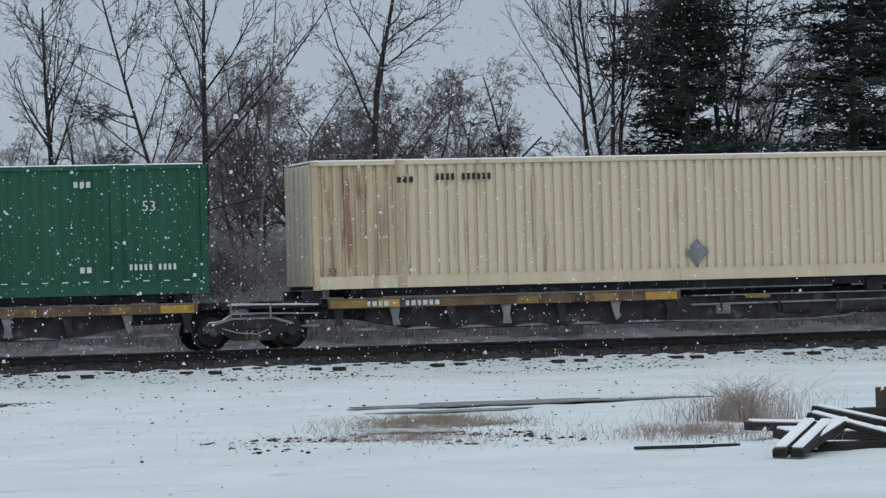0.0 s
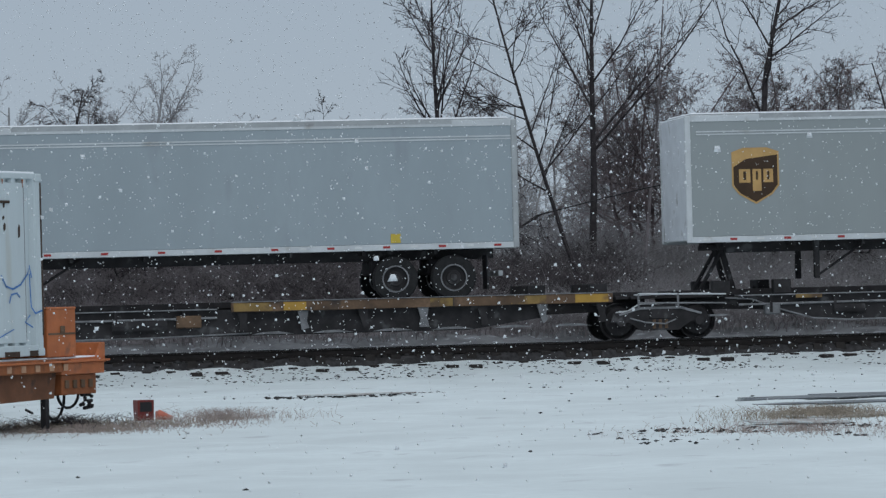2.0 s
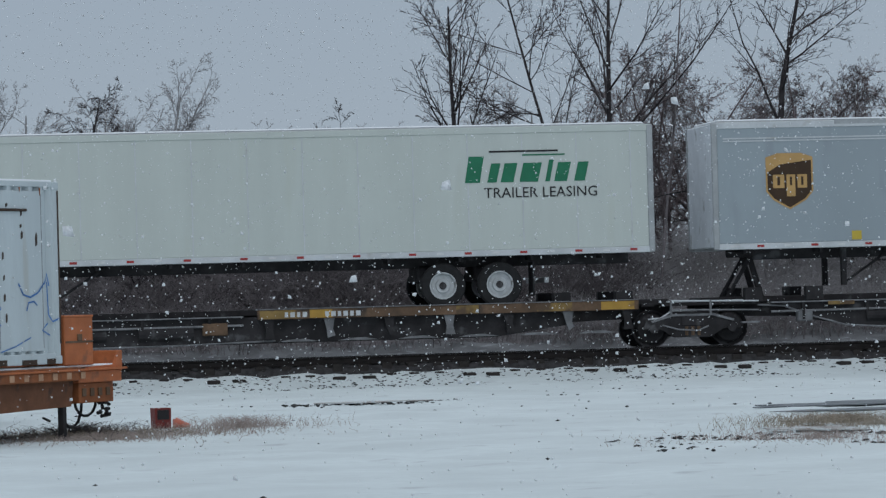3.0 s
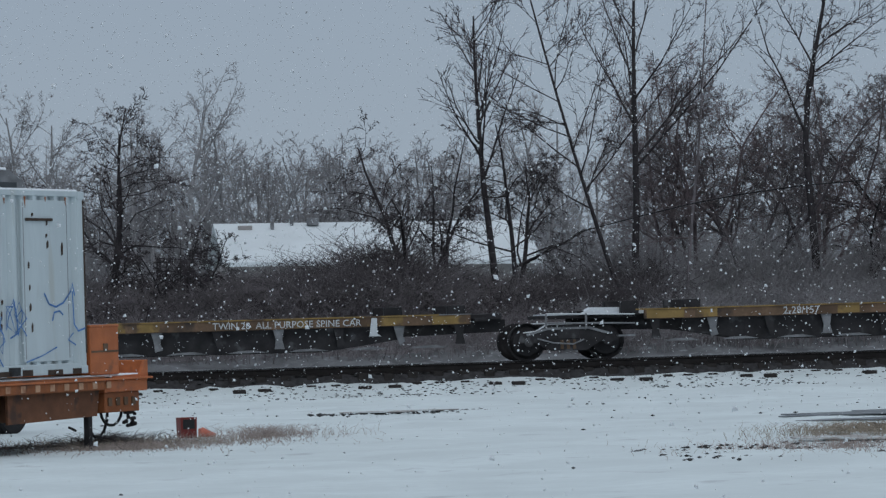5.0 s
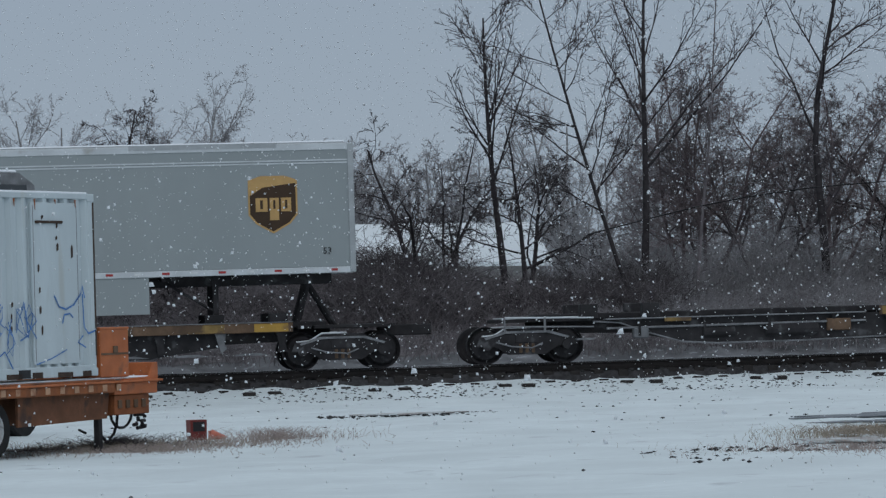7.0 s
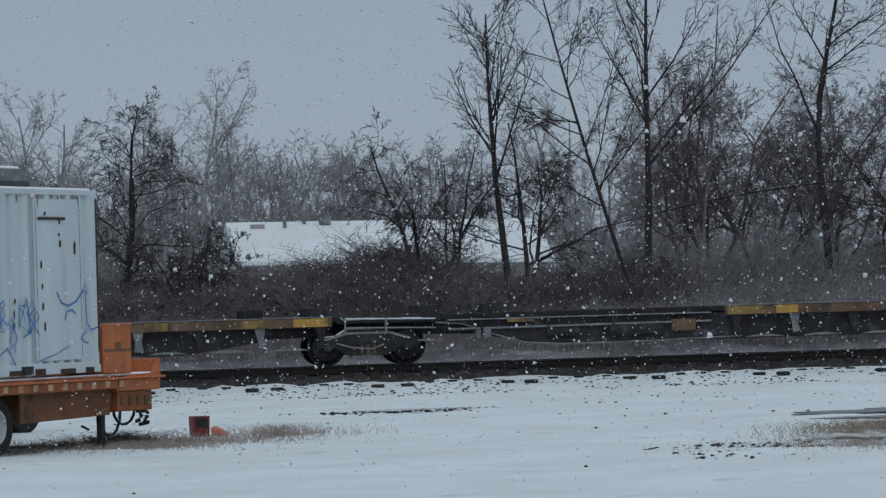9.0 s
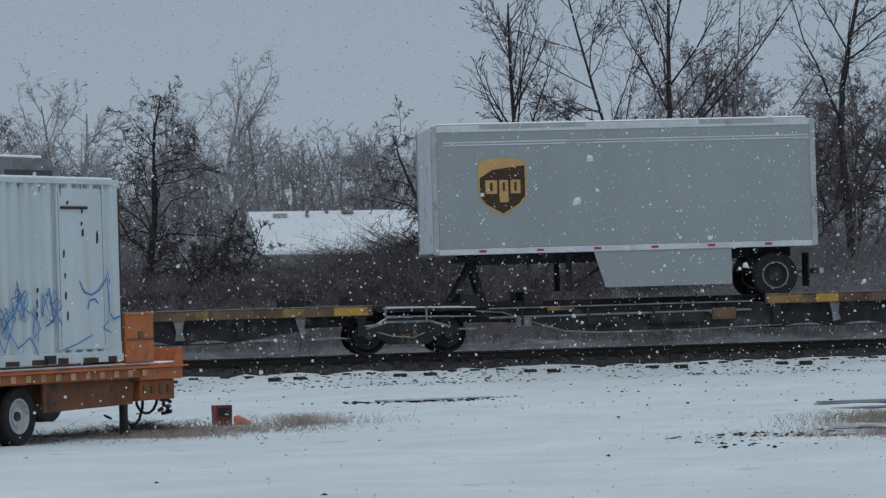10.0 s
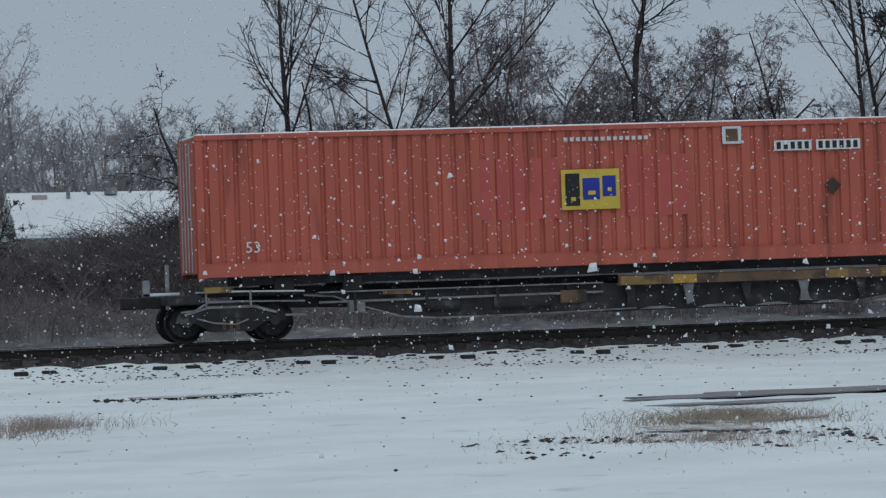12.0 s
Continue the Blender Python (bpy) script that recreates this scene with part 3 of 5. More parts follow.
MOVING = []  # (thing, place along the train at the start, height)


def corrugated(x0, x1, z0, z1, period, depth, y, facing, bm=None, groove=(0.18, 0.5, 0.68)):
    """A ribbed steel wall in the x-z plane; facing is -1 towards the yard, 1 away from it."""
    bm = bm or bmesh.new()
    n = max(int((x1 - x0) / period), 1)
    w = (x1 - x0) / n
    prof = []
    for i in range(n):
        a = x0 + i * w
        prof += [(a, 0), (a + w * groove[0], depth), (a + w * groove[1], depth), (a + w * groove[2], 0)]
    prof.append((x1, 0))
    lo = [bm.verts.new((x, y - facing * d, z0)) for x, d in prof]
    hi = [bm.verts.new((x, y - facing * d, z1)) for x, d in prof]
    for i in range(len(prof) - 1):
        bm.faces.new((lo[i], lo[i + 1], hi[i + 1], hi[i]) if facing < 0 else (lo[i + 1], lo[i], hi[i], hi[i + 1]))
    return bm


def container(label, paint, length, height, period, group, post_at=2.0, post_paint=None, rib=0.055):
    """A ribbed box, its base at z 0, its middle at x 0, the yard side at y -1.3."""
    t = thing("shipping_container", label, "container", group)
    h, L, W = height, length / 2, 1.3
    pp = post_paint or paint
    for s in (-1, 1):
        for k, (a, b) in enumerate(((-L + 0.16, -L + post_at - 0.12), (-L + post_at + 0.12, L - post_at - 0.12), (L - post_at + 0.12, L - 0.16))):
            part("side_wall", corrugated(a, b, 0.30, h - 0.1, period, rib, s * (W - 0.01), s, groove=(0.10, 0.30, 0.40)), pp if k == 0 else paint, t)
        part("bottom_rail", box(-L, L, s * W - 0.03, s * W + 0.03, 0.02, 0.30, 0.01), paint, t)
        part("rail_lip", box(-L + 0.2, L - 0.2, s * W - 0.038, s * W + 0.038, 0.285, 0.305), paint, t)
        part("top_rail", box(-L, L, s * W - 0.03, s * W + 0.03, h - 0.1, h, 0.01), paint, t)
        for x in (-L + 0.08, L - 0.08):
            part("corner_post", box(x - 0.08, x + 0.08, s * W - 0.035, s * W + 0.035, 0.12, h - 0.12, 0.012), pp, t)
            for z in (0, h - 0.12):
                part("corner_casting", box(x - 0.089, x + 0.089, s * W - 0.042, s * W + 0.042, z, z + 0.12, 0.012), pp, t)
        for x in (-L + post_at, L - post_at):
            part("lifting_post", box(x - 0.12, x + 0.12, s * W - 0.033, s * W + 0.033, 0.02, h + 0.012, 0.01), pp, t)
    part("roof", corrugated(-L + 0.1, L - 0.1, -W + 0.05, W - 0.05, 0.3, 0.02, 0, -1), paint, t, at=pose(0, 0, h - 0.03, -90))
    part("roof_snow", box(-L + 0.06, L - 0.06, -W + 0.04, W - 0.04, h - 0.02, h + 0.03, 0.02), "snow_cap", t, "thin snow on the roof")
    part("floor", box(-L + 0.05, L - 0.05, -W + 0.05, W - 0.05, 0.03, 0.14), "steel_dark", t)
    part("underframe", box(-L + 0.9, L - 0.9, -1.08, 1.08, -0.16, 0.03, 0.01), "steel_dark", t)
    for s in (-1, 1):
        part("end_wall", box(s * L - 0.04, s * L + 0.02, -W + 0.05, W - 0.05, 0.1, h - 0.06, 0.01), paint if s > 0 or paint in ("red", "cream") else "rime", t)
        for y in (-0.75, -0.25, 0.25, 0.75):
            part("door_bar", rod((s * (L + 0.04), y, 0.15), (s * (L + 0.04), y, h - 0.15), 0.018), "alu", t)
    return t


def bars(parent, x, z, widths, high, mat, y=-1.352, name="marking"):
    """Lettering that cannot be read, or may not be, as a run of plain bars."""
    for w in widths:
        if w > 0:
            part(name, box(x, x + w, y, y + 0.006, z, z + high), mat, parent)
        x += abs(w) + 0.05


def word(parent, text, x, z, size, mat, y=-1.352):
    me = letters(text, size)
    me.materials.append(M[mat])
    return part("lettering", me, None, parent, at=pose(x, y, z))


def move(t, s, y=TRACK_Y, z=RAIL_TOP):
    t.matrix_basis = pose(s, y, z)
    MOVING.append((t, s, y, z))
    return t


def shield(parent, x, z, y=-1.306, w=1.08, h=1.26):
    """A parcel carrier's shield as plain shapes: gold ground, brown field, gold bars."""
    def outline(k, drop=0.0):
        a, b = w / 2 * k, h / 2 * k
        return [(x - a, z + b * 0.85), (x - a * 0.5, z + b), (x + a * 0.5, z + b), (x + a, z + b * 0.85), (x + a, z - b * 0.35), (x + a * 0.7, z - b * 0.66), (x, z - b), (x - a * 0.7, z - b * 0.66), (x - a, z - b * 0.35)]
    emblem = part("emblem", prism(outline(1.0), y - 0.004, y), "gold", parent, "brown and gold shield emblem")
    o = outline(0.93)
    field = [(x - w * 0.465, z + h * 0.16), (x - w * 0.2, z + h * 0.30), (x + w * 0.465, z + h * 0.37)] + o[4:]
    part("emblem_field", prism(field, y - 0.008, y - 0.003), "brown", emblem)
    for dx, ww, z0, z1 in ((-0.25, 0.26, -0.15, 0.15), (0.03, 0.2, -0.34, 0.15), (0.29, 0.22, -0.15, 0.15)):
        part("emblem_block", box(x + dx - ww / 2, x + dx + ww / 2, y - 0.012, y - 0.007, z + z0, z + z1, 0.004), "gold", emblem)
        part("emblem_gap", box(x + dx - ww * 0.12, x + dx + ww * 0.12, y - 0.015, y - 0.011, z - 0.09, z + 0.10), "brown", emblem)


def road_wheel(parent, x, y, z, r=0.5, white=True):
    tyre = part("tyre", lathe([(r * 0.58, -0.11), (r * 0.93, -0.125), (r, -0.09), (r, 0.09), (r * 0.93, 0.125), (r * 0.58, 0.11)], 28, caps=False), "rubber", parent, at=pose(x, y, z), smooth=False)
    part("wheel_rim", lathe([(r * 0.12, -0.06), (r * 0.30, -0.075), (r * 0.34, -0.03), (r * 0.5, -0.02), (r * 0.56, -0.112), (r * 0.6, -0.112), (r * 0.6, 0.1), (r * 0.1, 0.1)], 28), "hub" if white else "steel_dark", tyre)
    if not white:
        part("rim_edge", lathe([(r * 0.54, -0.118), (r * 0.6, -0.118), (r * 0.6, -0.112), (r * 0.54, -0.112)], 28, caps=False), "dusty", tyre)
    part("hub_cap", lathe([(r * 0.05, -0.11), (r * 0.15, -0.10), (r * 0.17, -0.05)], 14), "steel_dark", tyre)
    return tyre


def trailer(label, paint, length, group, wheels, skirt=None, white_posts=False, seams=0.0, line=True, snow=((0.12, 0.4), (0.7, 0.9))):
    """A van trailer: the floor's underside at z 0, the front and rear at x -+ length / 2, tyres 1.13 m below the floor."""
    t = thing("semi_trailer", label, "trailer", group)
    L, W, h = length / 2, 1.3, 2.86
    part("body", box(-L + 0.05, L - 0.05, -W, W, 0.12, h - 0.08, 0.02), paint, t)
    part("roof", box(-L + 0.06, L - 0.06, -W + 0.02, W - 0.02, h - 0.08, h, 0.03), "alu", t)
    part("roof_snow", box(-L + 0.1, L - 0.1, -W + 0.08, W - 0.08, h - 0.01, h + 0.045, 0.03), "snow_cap", t, "snow lying on the roof")
    for s in (-1, 1):
        part("top_rail", box(-L, L, s * W - 0.018, s * W + 0.018, h - 0.16, h - 0.02, 0.006), "pale" if line else paint, t)
        part("bottom_rail", box(-L, L, s * W - 0.02, s * W + 0.02, 0.0, 0.13, 0.008), "pale", t)
        if line:
            for z in (h - 0.40, h - 0.46):
                part("trim_line", box(-L + 0.2, L - 0.02, s * W - 0.012, s * W + 0.012, z, z + 0.03), "pale", t)
        for x in (-L, L):
            part("corner_post", box(x - 0.07, x + 0.07, s * W - 0.03, s * W + 0.03, 0.0, h - 0.02, 0.02), "pale" if white_posts else "alu", t)
    for a, b in snow:
        part("roof_patch", box(-L + length * a, -L + length * b, -W - 0.021, -W + 0.02, h - 0.1, h + 0.004), "alu", t, "bare dark strip along the roof edge")
    part("front_wall", box(-L - 0.05, -L + 0.05, -W + 0.06, W - 0.06, 0.05, h - 0.04, 0.02), "rime", t, "end wall plastered with snow")
    part("rear_frame", box(L - 0.05, L + 0.04, -W + 0.02, W - 0.02, 0.0, h - 0.03, 0.01), "pale", t)
    n = int(length / 0.62)
    for i in range(n):
        x = -L + 0.4 + i * (length - 0.8) / (n - 1)
        part("reflector", box(x - 0.1, x + 0.06, -W - 0.026, -W - 0.018, 0.045, 0.095), "reflect_red" if i % 2 else "mark_white", t)
    if seams:
        x = -L + seams
        while x < L - 0.3:
            part("seam", box(x - 0.012, x + 0.012, -W - 0.006, -W + 0.01, 0.13, h - 0.16), "pale", t)
            x += seams
    for i in range(int(length / 1.6)):
        x = -L + 0.8 + i * 1.6
        part("cross_member", box(x - 0.03, x + 0.03, -W + 0.06, W - 0.06, -0.1, 0.02), "steel_dark", t)
    part("frame_rail", box(-L + 1.0, L - 0.4, -0.55, -0.4, -0.22, 0.0), "steel_dark", t)
    part("frame_rail", box(-L + 1.0, L - 0.4, 0.4, 0.55, -0.22, 0.0), "steel_dark", t)
    lg = (-1 if min(wheels) > 0 else 1)
    for y in (-0.85, 0.85):
        part("landing_leg", box(lg * (L - 3.0) - 0.06, lg * (L - 3.0) + 0.06, y - 0.06, y + 0.06, -0.85, 0.02, 0.008), "steel_dark", t)
    part("leg_brace", rod((lg * (L - 3.0), -0.85, -0.8), (lg * (L - 4.2), -0.6, -0.05), 0.03), "steel_dark", t)
    for x in wheels:
        for y in (-1.1, 1.1):
            road_wheel(t, x, y, -0.63, white=seams > 0)
        part("axle", rod((x, -1.1, -0.63), (x, 1.1, -0.63), 0.07), "steel_dark", t)
        part("suspension", box(x - 0.5, x + 0.4, -0.7, 0.7, -0.55, -0.2, 0.05), "steel_dark", t)
    e = max(wheels, key=abs)
    e += 0.75 * (1 if e > 0 else -1)
    part("mud_flap", box(e - 0.015, e + 0.015, -1.28, -0.65, -0.9, -0.15), "black", t)
    part("underride_guard", box(e + 0.25, e + 0.35, -1.2, 1.2, -0.62, -0.5, 0.01), "alu", t)
    if skirt:
        a, b = skirt
        part("side_skirt", prism([(a, 0.0), (b, 0.0), (b, -0.80), (a + 0.0, -0.80)] if lg > 0 else [(a, 0.0), (b, 0.0), (b, -0.80), (a + 0.25, -0.80)], -W + 0.01, -W + 0.03), paint, t, "grey aerodynamic side skirt")
    return t


def bogie(parent, x):
    """A freight truck: two cast side frames, bolster, two wheelsets, springs."""
    side = [(-1.12, 0.42), (-1.05, 0.62), (-0.72, 0.64), (-0.45, 0.80), (0.45, 0.80), (0.72, 0.64), (1.05, 0.62), (1.12, 0.42), (0.7, 0.40), (0.42, 0.22), (-0.42, 0.22), (-0.7, 0.40)]
    bg = part("bogie", box(-0.28, 0.28, -1.1, 1.1, 0.45, 0.72, 0.04), "steel_dark", parent, at=pose(x, 0, 0))
    for y in (-1.08, 1.0):
        part("side_frame", prism(side, y, y + 0.09), "steel_dark", bg, "cast steel side frame dusted with slush")
        part("frame_rib", prism([(-0.95, 0.60), (-0.5, 0.74), (0.5, 0.74), (0.95, 0.60), (0.92, 0.56), (0.46, 0.69), (-0.46, 0.69), (-0.92, 0.56)], y - 0.03 if y < 0 else y + 0.09, y if y < 0 else y + 0.12), "dusty", bg)
        part("frame_slush", tube([(dx, y + 0.045, z) for dx, z in ((-1.0, 0.63), (-0.72, 0.655), (-0.45, 0.815), (0.1, 0.82))], 0.022, 5), "rime", bg)
        part("brake_rod", tube([(dx, y - 0.05 if y < 0 else y + 0.14, z) for dx, z in ((-0.7, 0.5), (-0.35, 0.40), (0.1, 0.36), (0.35, 0.46))], 0.018, 5), "dusty", bg)
        for dx in (-0.14, 0, 0.14):
            part("spring", rod((dx, y + 0.045, 0.26), (dx, y + 0.045, 0.46), 0.06, 8), "rust", bg)
        for dx in (-0.89, 0.89):
            part("journal_cap", rod((dx, y - 0.05 if y < 0 else y + 0.09, 0.42), (dx, y if y < 0 else y + 0.14, 0.42), 0.10, 10), "steel_dark", bg)
    for dx in (-0.89, 0.89):
        bm = bmesh.new()
        for y in (-0.75, 0.75):
            s = 1 if y > 0 else -1
            lathe([(0.10, y - 0.07), (0.30, y - 0.05), (0.36, y - 0.07 * s - 0.0), (0.42, y - 0.065), (0.425, y + 0.065), (0.36, y + 0.066), (0.30, y + 0.03), (0.10, y + 0.07)], 24, bm)
            for k in range(4):
                a = k * math.pi / 2
                box(0.16 * math.cos(a) - 0.03, 0.16 * math.cos(a) + 0.03, y - 0.08, y + 0.08, 0.16 * math.sin(a) - 0.03, 0.16 * math.sin(a) + 0.03, bm=bm)
        rod((0, -0.98, 0), (0, 0.98, 0), 0.075, 10, bm=bm)
        part("wheelset", bm, "steel_dark", bg, at=pose(dx, 0, 0.425))
    return bg


def spine_car(length, label, group="linked spine cars", tail=False, couple=False, flip=False, dull=False):
    """One platform between two bogies, its left bogie its own; z 0 is the rail's top. A side beam runs along half of it."""
    t = thing("spine_car", label, "rail car", group)
    L = length / 2
    b0, b1 = (-L + 1.7, -L + 10.0) if flip else (-L + 8.0, L - 1.1)
    for s in (-1, 1):
        y = s * 1.2
        part("side_beam", box(b0, b1, y - 0.05, y + 0.05, 0.87, 1.08, 0.01), "rust", t)
        part("beam_flange", box(b0, b1, y - 0.075, y + 0.075, 1.08, 1.10, 0.004), "dusty", t)
    bright = "old_yellow" if dull else "yellow"
    ends = (b0 + 0.05, b0 + 0.9, "old_yellow"), (b0 + 1.15, b0 + 1.65, bright), (b0 + 4.4, b0 + 4.9, "old_yellow"), (b1 - 2.3, b1 - 1.5, "old_yellow"), (b1 - 0.85, b1 - 0.1, bright)
    for x0, x1, m in ends:
        part("paint_panel", box(x0, x1, -1.256, -1.249, 0.885, 1.065), m, t)
    part("center_sill", prism([(-L + 0.2, 0.95), (-L + 0.2, 0.68), (-L + 2.6, 0.62), (-L + 4.2, 0.34), (L - 4.2, 0.34), (L - 2.6, 0.62), (L - 0.2, 0.68), (L - 0.2, 0.95)], -0.38, 0.38), "steel_dark", t)
    part("sill_web", prism([(-L + 2.6, 0.90), (-L + 2.6, 0.58), (-L + 4.2, 0.36), (L - 4.2, 0.36), (L - 2.6, 0.58), (L - 2.6, 0.90)], -1.02, -0.98), "steel_dark", t)
    part("spine", box(-L + 0.3, L - 0.3, -0.62, 0.62, 0.95, 1.09, 0.02), "steel_dark", t)
    lip = [(-L + 1.5, 0.90), (-L + 2.1, 0.86), (-L + 2.75, 0.62), (-L + 3.5, 0.40), (-L + 4.3, 0.345), (-L + 6.2, 0.35), (-L + 8.4, 0.40)]
    if flip:
        lip = [(-x, z) for x, z in lip[::-1]]
    part("sill_lip", tube([(x, -1.05, z) for x, z in lip], 0.02, 5), "dusty", t, "slush-lined lower edge")
    part("side_web", prism([(lip[0][0], 0.93)] + [(x, z + 0.02) for x, z in lip] + [(lip[-1][0], 0.93)], -1.045, -1.025), "steel_dark", t)
    # the low half: pipes, valves and a walkway
    w0, w1 = (b1 + 0.3, L - 1.6) if flip else (-L + 1.8, b0 - 0.3)
    part("walkway", box(w0, w1, -1.15, -0.7, 0.93, 0.96, 0.004), "dusty", t)
    part("pipe", rod((w0, -1.1, 0.74), (w1, -1.1, 0.76), 0.025, 6), "dusty", t)
    for k in range(4):
        x = w0 + (k + 0.5) * (w1 - w0) / 4
        part("pipe_clamp", box(x - 0.03, x + 0.03, -1.13, -1.03, 0.55, 0.95), "steel_dark", t)
    part("brake_cylinder", rod((w0 + 2.2, -1.02, 0.6), (w0 + 2.9, -1.02, 0.6), 0.13, 12), "steel_dark", t)
    part("reservoir", rod((w0 + 3.6, -1.0, 0.62), (w0 + 4.8, -1.0, 0.62), 0.17, 12), "steel_dark", t)
    part("valve", box(w0 + 0.6, w0 + 0.95, -1.12, -0.9, 0.5, 0.74, 0.03), "dusty", t)
    part("wear_plate", box(w0 + 1.3, w0 + 1.9, -1.16, -1.14, 0.86, 0.94), "old_yellow", t)
    part("tool_box", box(w1 - 0.9, w1 - 0.35, -1.14, -0.95, 0.55, 0.82, 0.02), "rust", t)
    n = 7
    for i in range(n):
        x = b0 + 0.25 + i * (b1 - b0 - 0.5) / (n - 1)
        part("cross_bearer", box(x - 0.09, x + 0.09, -1.18, 1.18, 0.80, 0.98, 0.01), "steel_dark", t)
        k = 0.05 * ((i * 7) % 3)
        part("bracket", prism([(x - 0.12, 0.87), (x + 0.12, 0.87), (x + 0.08, 0.64), (x + 0.13, 0.44 + k), (x - 0.09 + k, 0.44), (x - 0.06, 0.64)], -1.19, -1.14), "dusty" if i % 2 else "steel_dark", t)
        if i < n - 1:
            g = (b1 - b0 - 0.5) / (n - 1)
            part("web_snow", prism([(x + 0.2, 0.37), (x + g - 0.2, 0.37), (x + g * 0.6, 0.43), (x + g * 0.35, 0.42)], -1.06, -0.98), "dusty", t)
    part("end_deck", box(-L - 0.6, -L + 1.6, -0.8, 0.8, 0.92, 1.0, 0.01), "steel_dark", t)
    part("deck_snow", box(-L - 0.5, -L + 1.4, -0.81, 0.6, 1.0, 1.03, 0.008), "rime", t, "snow on the end deck")
    part("end_deck", box(L - 0.95, L - 0.65, -0.8, 0.8, 0.92, 1.0, 0.01), "steel_dark", t)
    for z in (0.84, 1.04):
        part("grab_rail", rod((-L - 0.5, -1.15, z), (-L + 1.5, -1.15, z - 0.05), 0.018, 6), "pale" if z > 1 else "dusty", t)
    for x in (-L - 0.5, -L + 0.4):
        part("grab_post", box(x - 0.02, x + 0.02, -1.17, -1.13, 0.7, 1.04), "dusty", t)
    part("step", box(-L + 1.1, -L + 1.5, -1.2, -0.9, 0.50, 0.54), "dusty", t)
    for x in (-7.4, -6.0, 6.0, 7.4):
        for y in (-1.02, 1.02):
            part("pedestal", box(x - 0.2, x + 0.2, y - 0.12, y + 0.12, 0.97, 1.29, 0.015), "steel_dark", t)
    bogie(t, -L)
    if tail:
        bogie(t, L)
        part("coupler", box(L + 0.9, L + 2.1, -0.13, 0.13, 0.72, 0.96, 0.02), "steel_dark", t)
        part("end_deck", box(L - 0.6, L + 1.2, -0.9, 0.9, 0.92, 1.0, 0.01), "steel_dark", t)
    if couple:
        part("coupler", box(-L - 2.1, -L - 0.5, -0.13, 0.13, 0.72, 0.96, 0.02), "steel_dark", t)
        part("brake_stand", box(-L - 1.28, -L - 1.2, -0.9, -0.82, 0.7, 1.6, 0.01), "dusty", t, "brake stand dusted with snow")
        part("stand_bracket", box(-L - 1.75, -L - 1.0, -0.95, -0.8, 0.98, 1.04, 0.01), "pale", t)
        part("stand_plate", box(-L - 1.75, -L - 1.6, -0.95, -0.9, 0.98, 1.3, 0.01), "dusty", t)
        part("end_sill", box(-L - 1.3, -L - 0.6, -1.25, 1.25, 0.78, 0.97, 0.02), "steel_dark", t)
        part("end_panel", box(-L - 0.55, -L + 0.0, -1.27, -1.2, 1.0, 1.12, 0.01), "old_yellow", t)
    return t


def hitch(car, x, lean):
    """A trailer hitch that stands on its car and bears the kingpin."""
    h = part("hitch", box(x - 0.35, x + 0.35, -0.5, 0.5, 1.98, 2.1, 0.02), "steel_dark", car)
    for y in (-0.35, 0.35):
        part("hitch_leg", rod((x, y, 2.0), (x + lean, y, 0.9), 0.07, 8), "steel_dark", h)
        part("hitch_strut", rod((x, y, 1.95), (x - 2.0 * lean, y, 0.95), 0.045, 8), "steel_dark", h)


CAR_LABEL = "empty rusty brown spine car with worn yellow panels"
LOADED = "rusty loaded spine car with yellow panels"
first_car = spine_car(17.6, LOADED, flip=True)
move(first_car, 26.3)
base_car = spine_car(17.6, CAR_LABEL)
move(base_car, 43.9)
JOINTS = [17.5, -0.4, -17.9, -35.6, -53.4, -57.5, -74.4, -93.2, -111.1, -115.2, -132.5, -149.8, -167.1, -184.4, -201.4]
cars = {}
tail_car = spine_car(17.6, CAR_LABEL, tail=True)
twin_car = spine_car(17.6, "empty rusty spine car with white lettering", tail=True, flip=True, dull=True)
lettered_car = spine_car(17.6, "empty rusty spine car with a white inscription", dull=True)
end_car = spine_car(17.0, "rusty loaded spine car at the end of the train", couple=True)
for a, b in zip(JOINTS, JOINTS[1:]):
    if abs(a - b) < 6:
        continue
    mid_s = (a + b) / 2
    if b == -201.4:
        c = move(end_car, mid_s)
    elif a == -57.5:
        c = move(twin_car, b + 8.8)
    elif a == -115.2:
        c = move(tail_car, mid_s)
    elif a == -74.4:
        c = move(lettered_car, b + 8.9)
    else:
        c = move(copy_thing(base_car, pose(0, 0, 0)), mid_s)
    cars[round(a, 1)] = c
for a in (17.5, -0.4, -17.9, -35.6, -115.2, -149.8):
    tagged(cars[a], LOADED)
# reporting marks as plain bars
for c, x, mat in ((first_car, -6.2, "mark_white"), (twin_car, -1.2, "mark_white"), (cars[-35.6], -0.2, "mark_white")):
    bars(c, x, 0.91, (0.07, 0.1, 0.07, 0.1, -0.3, 0.08, 0.1, 0.07, 0.1, 0.08, 0.1), 0.11, "pale", y=-1.262, name="reporting_mark")

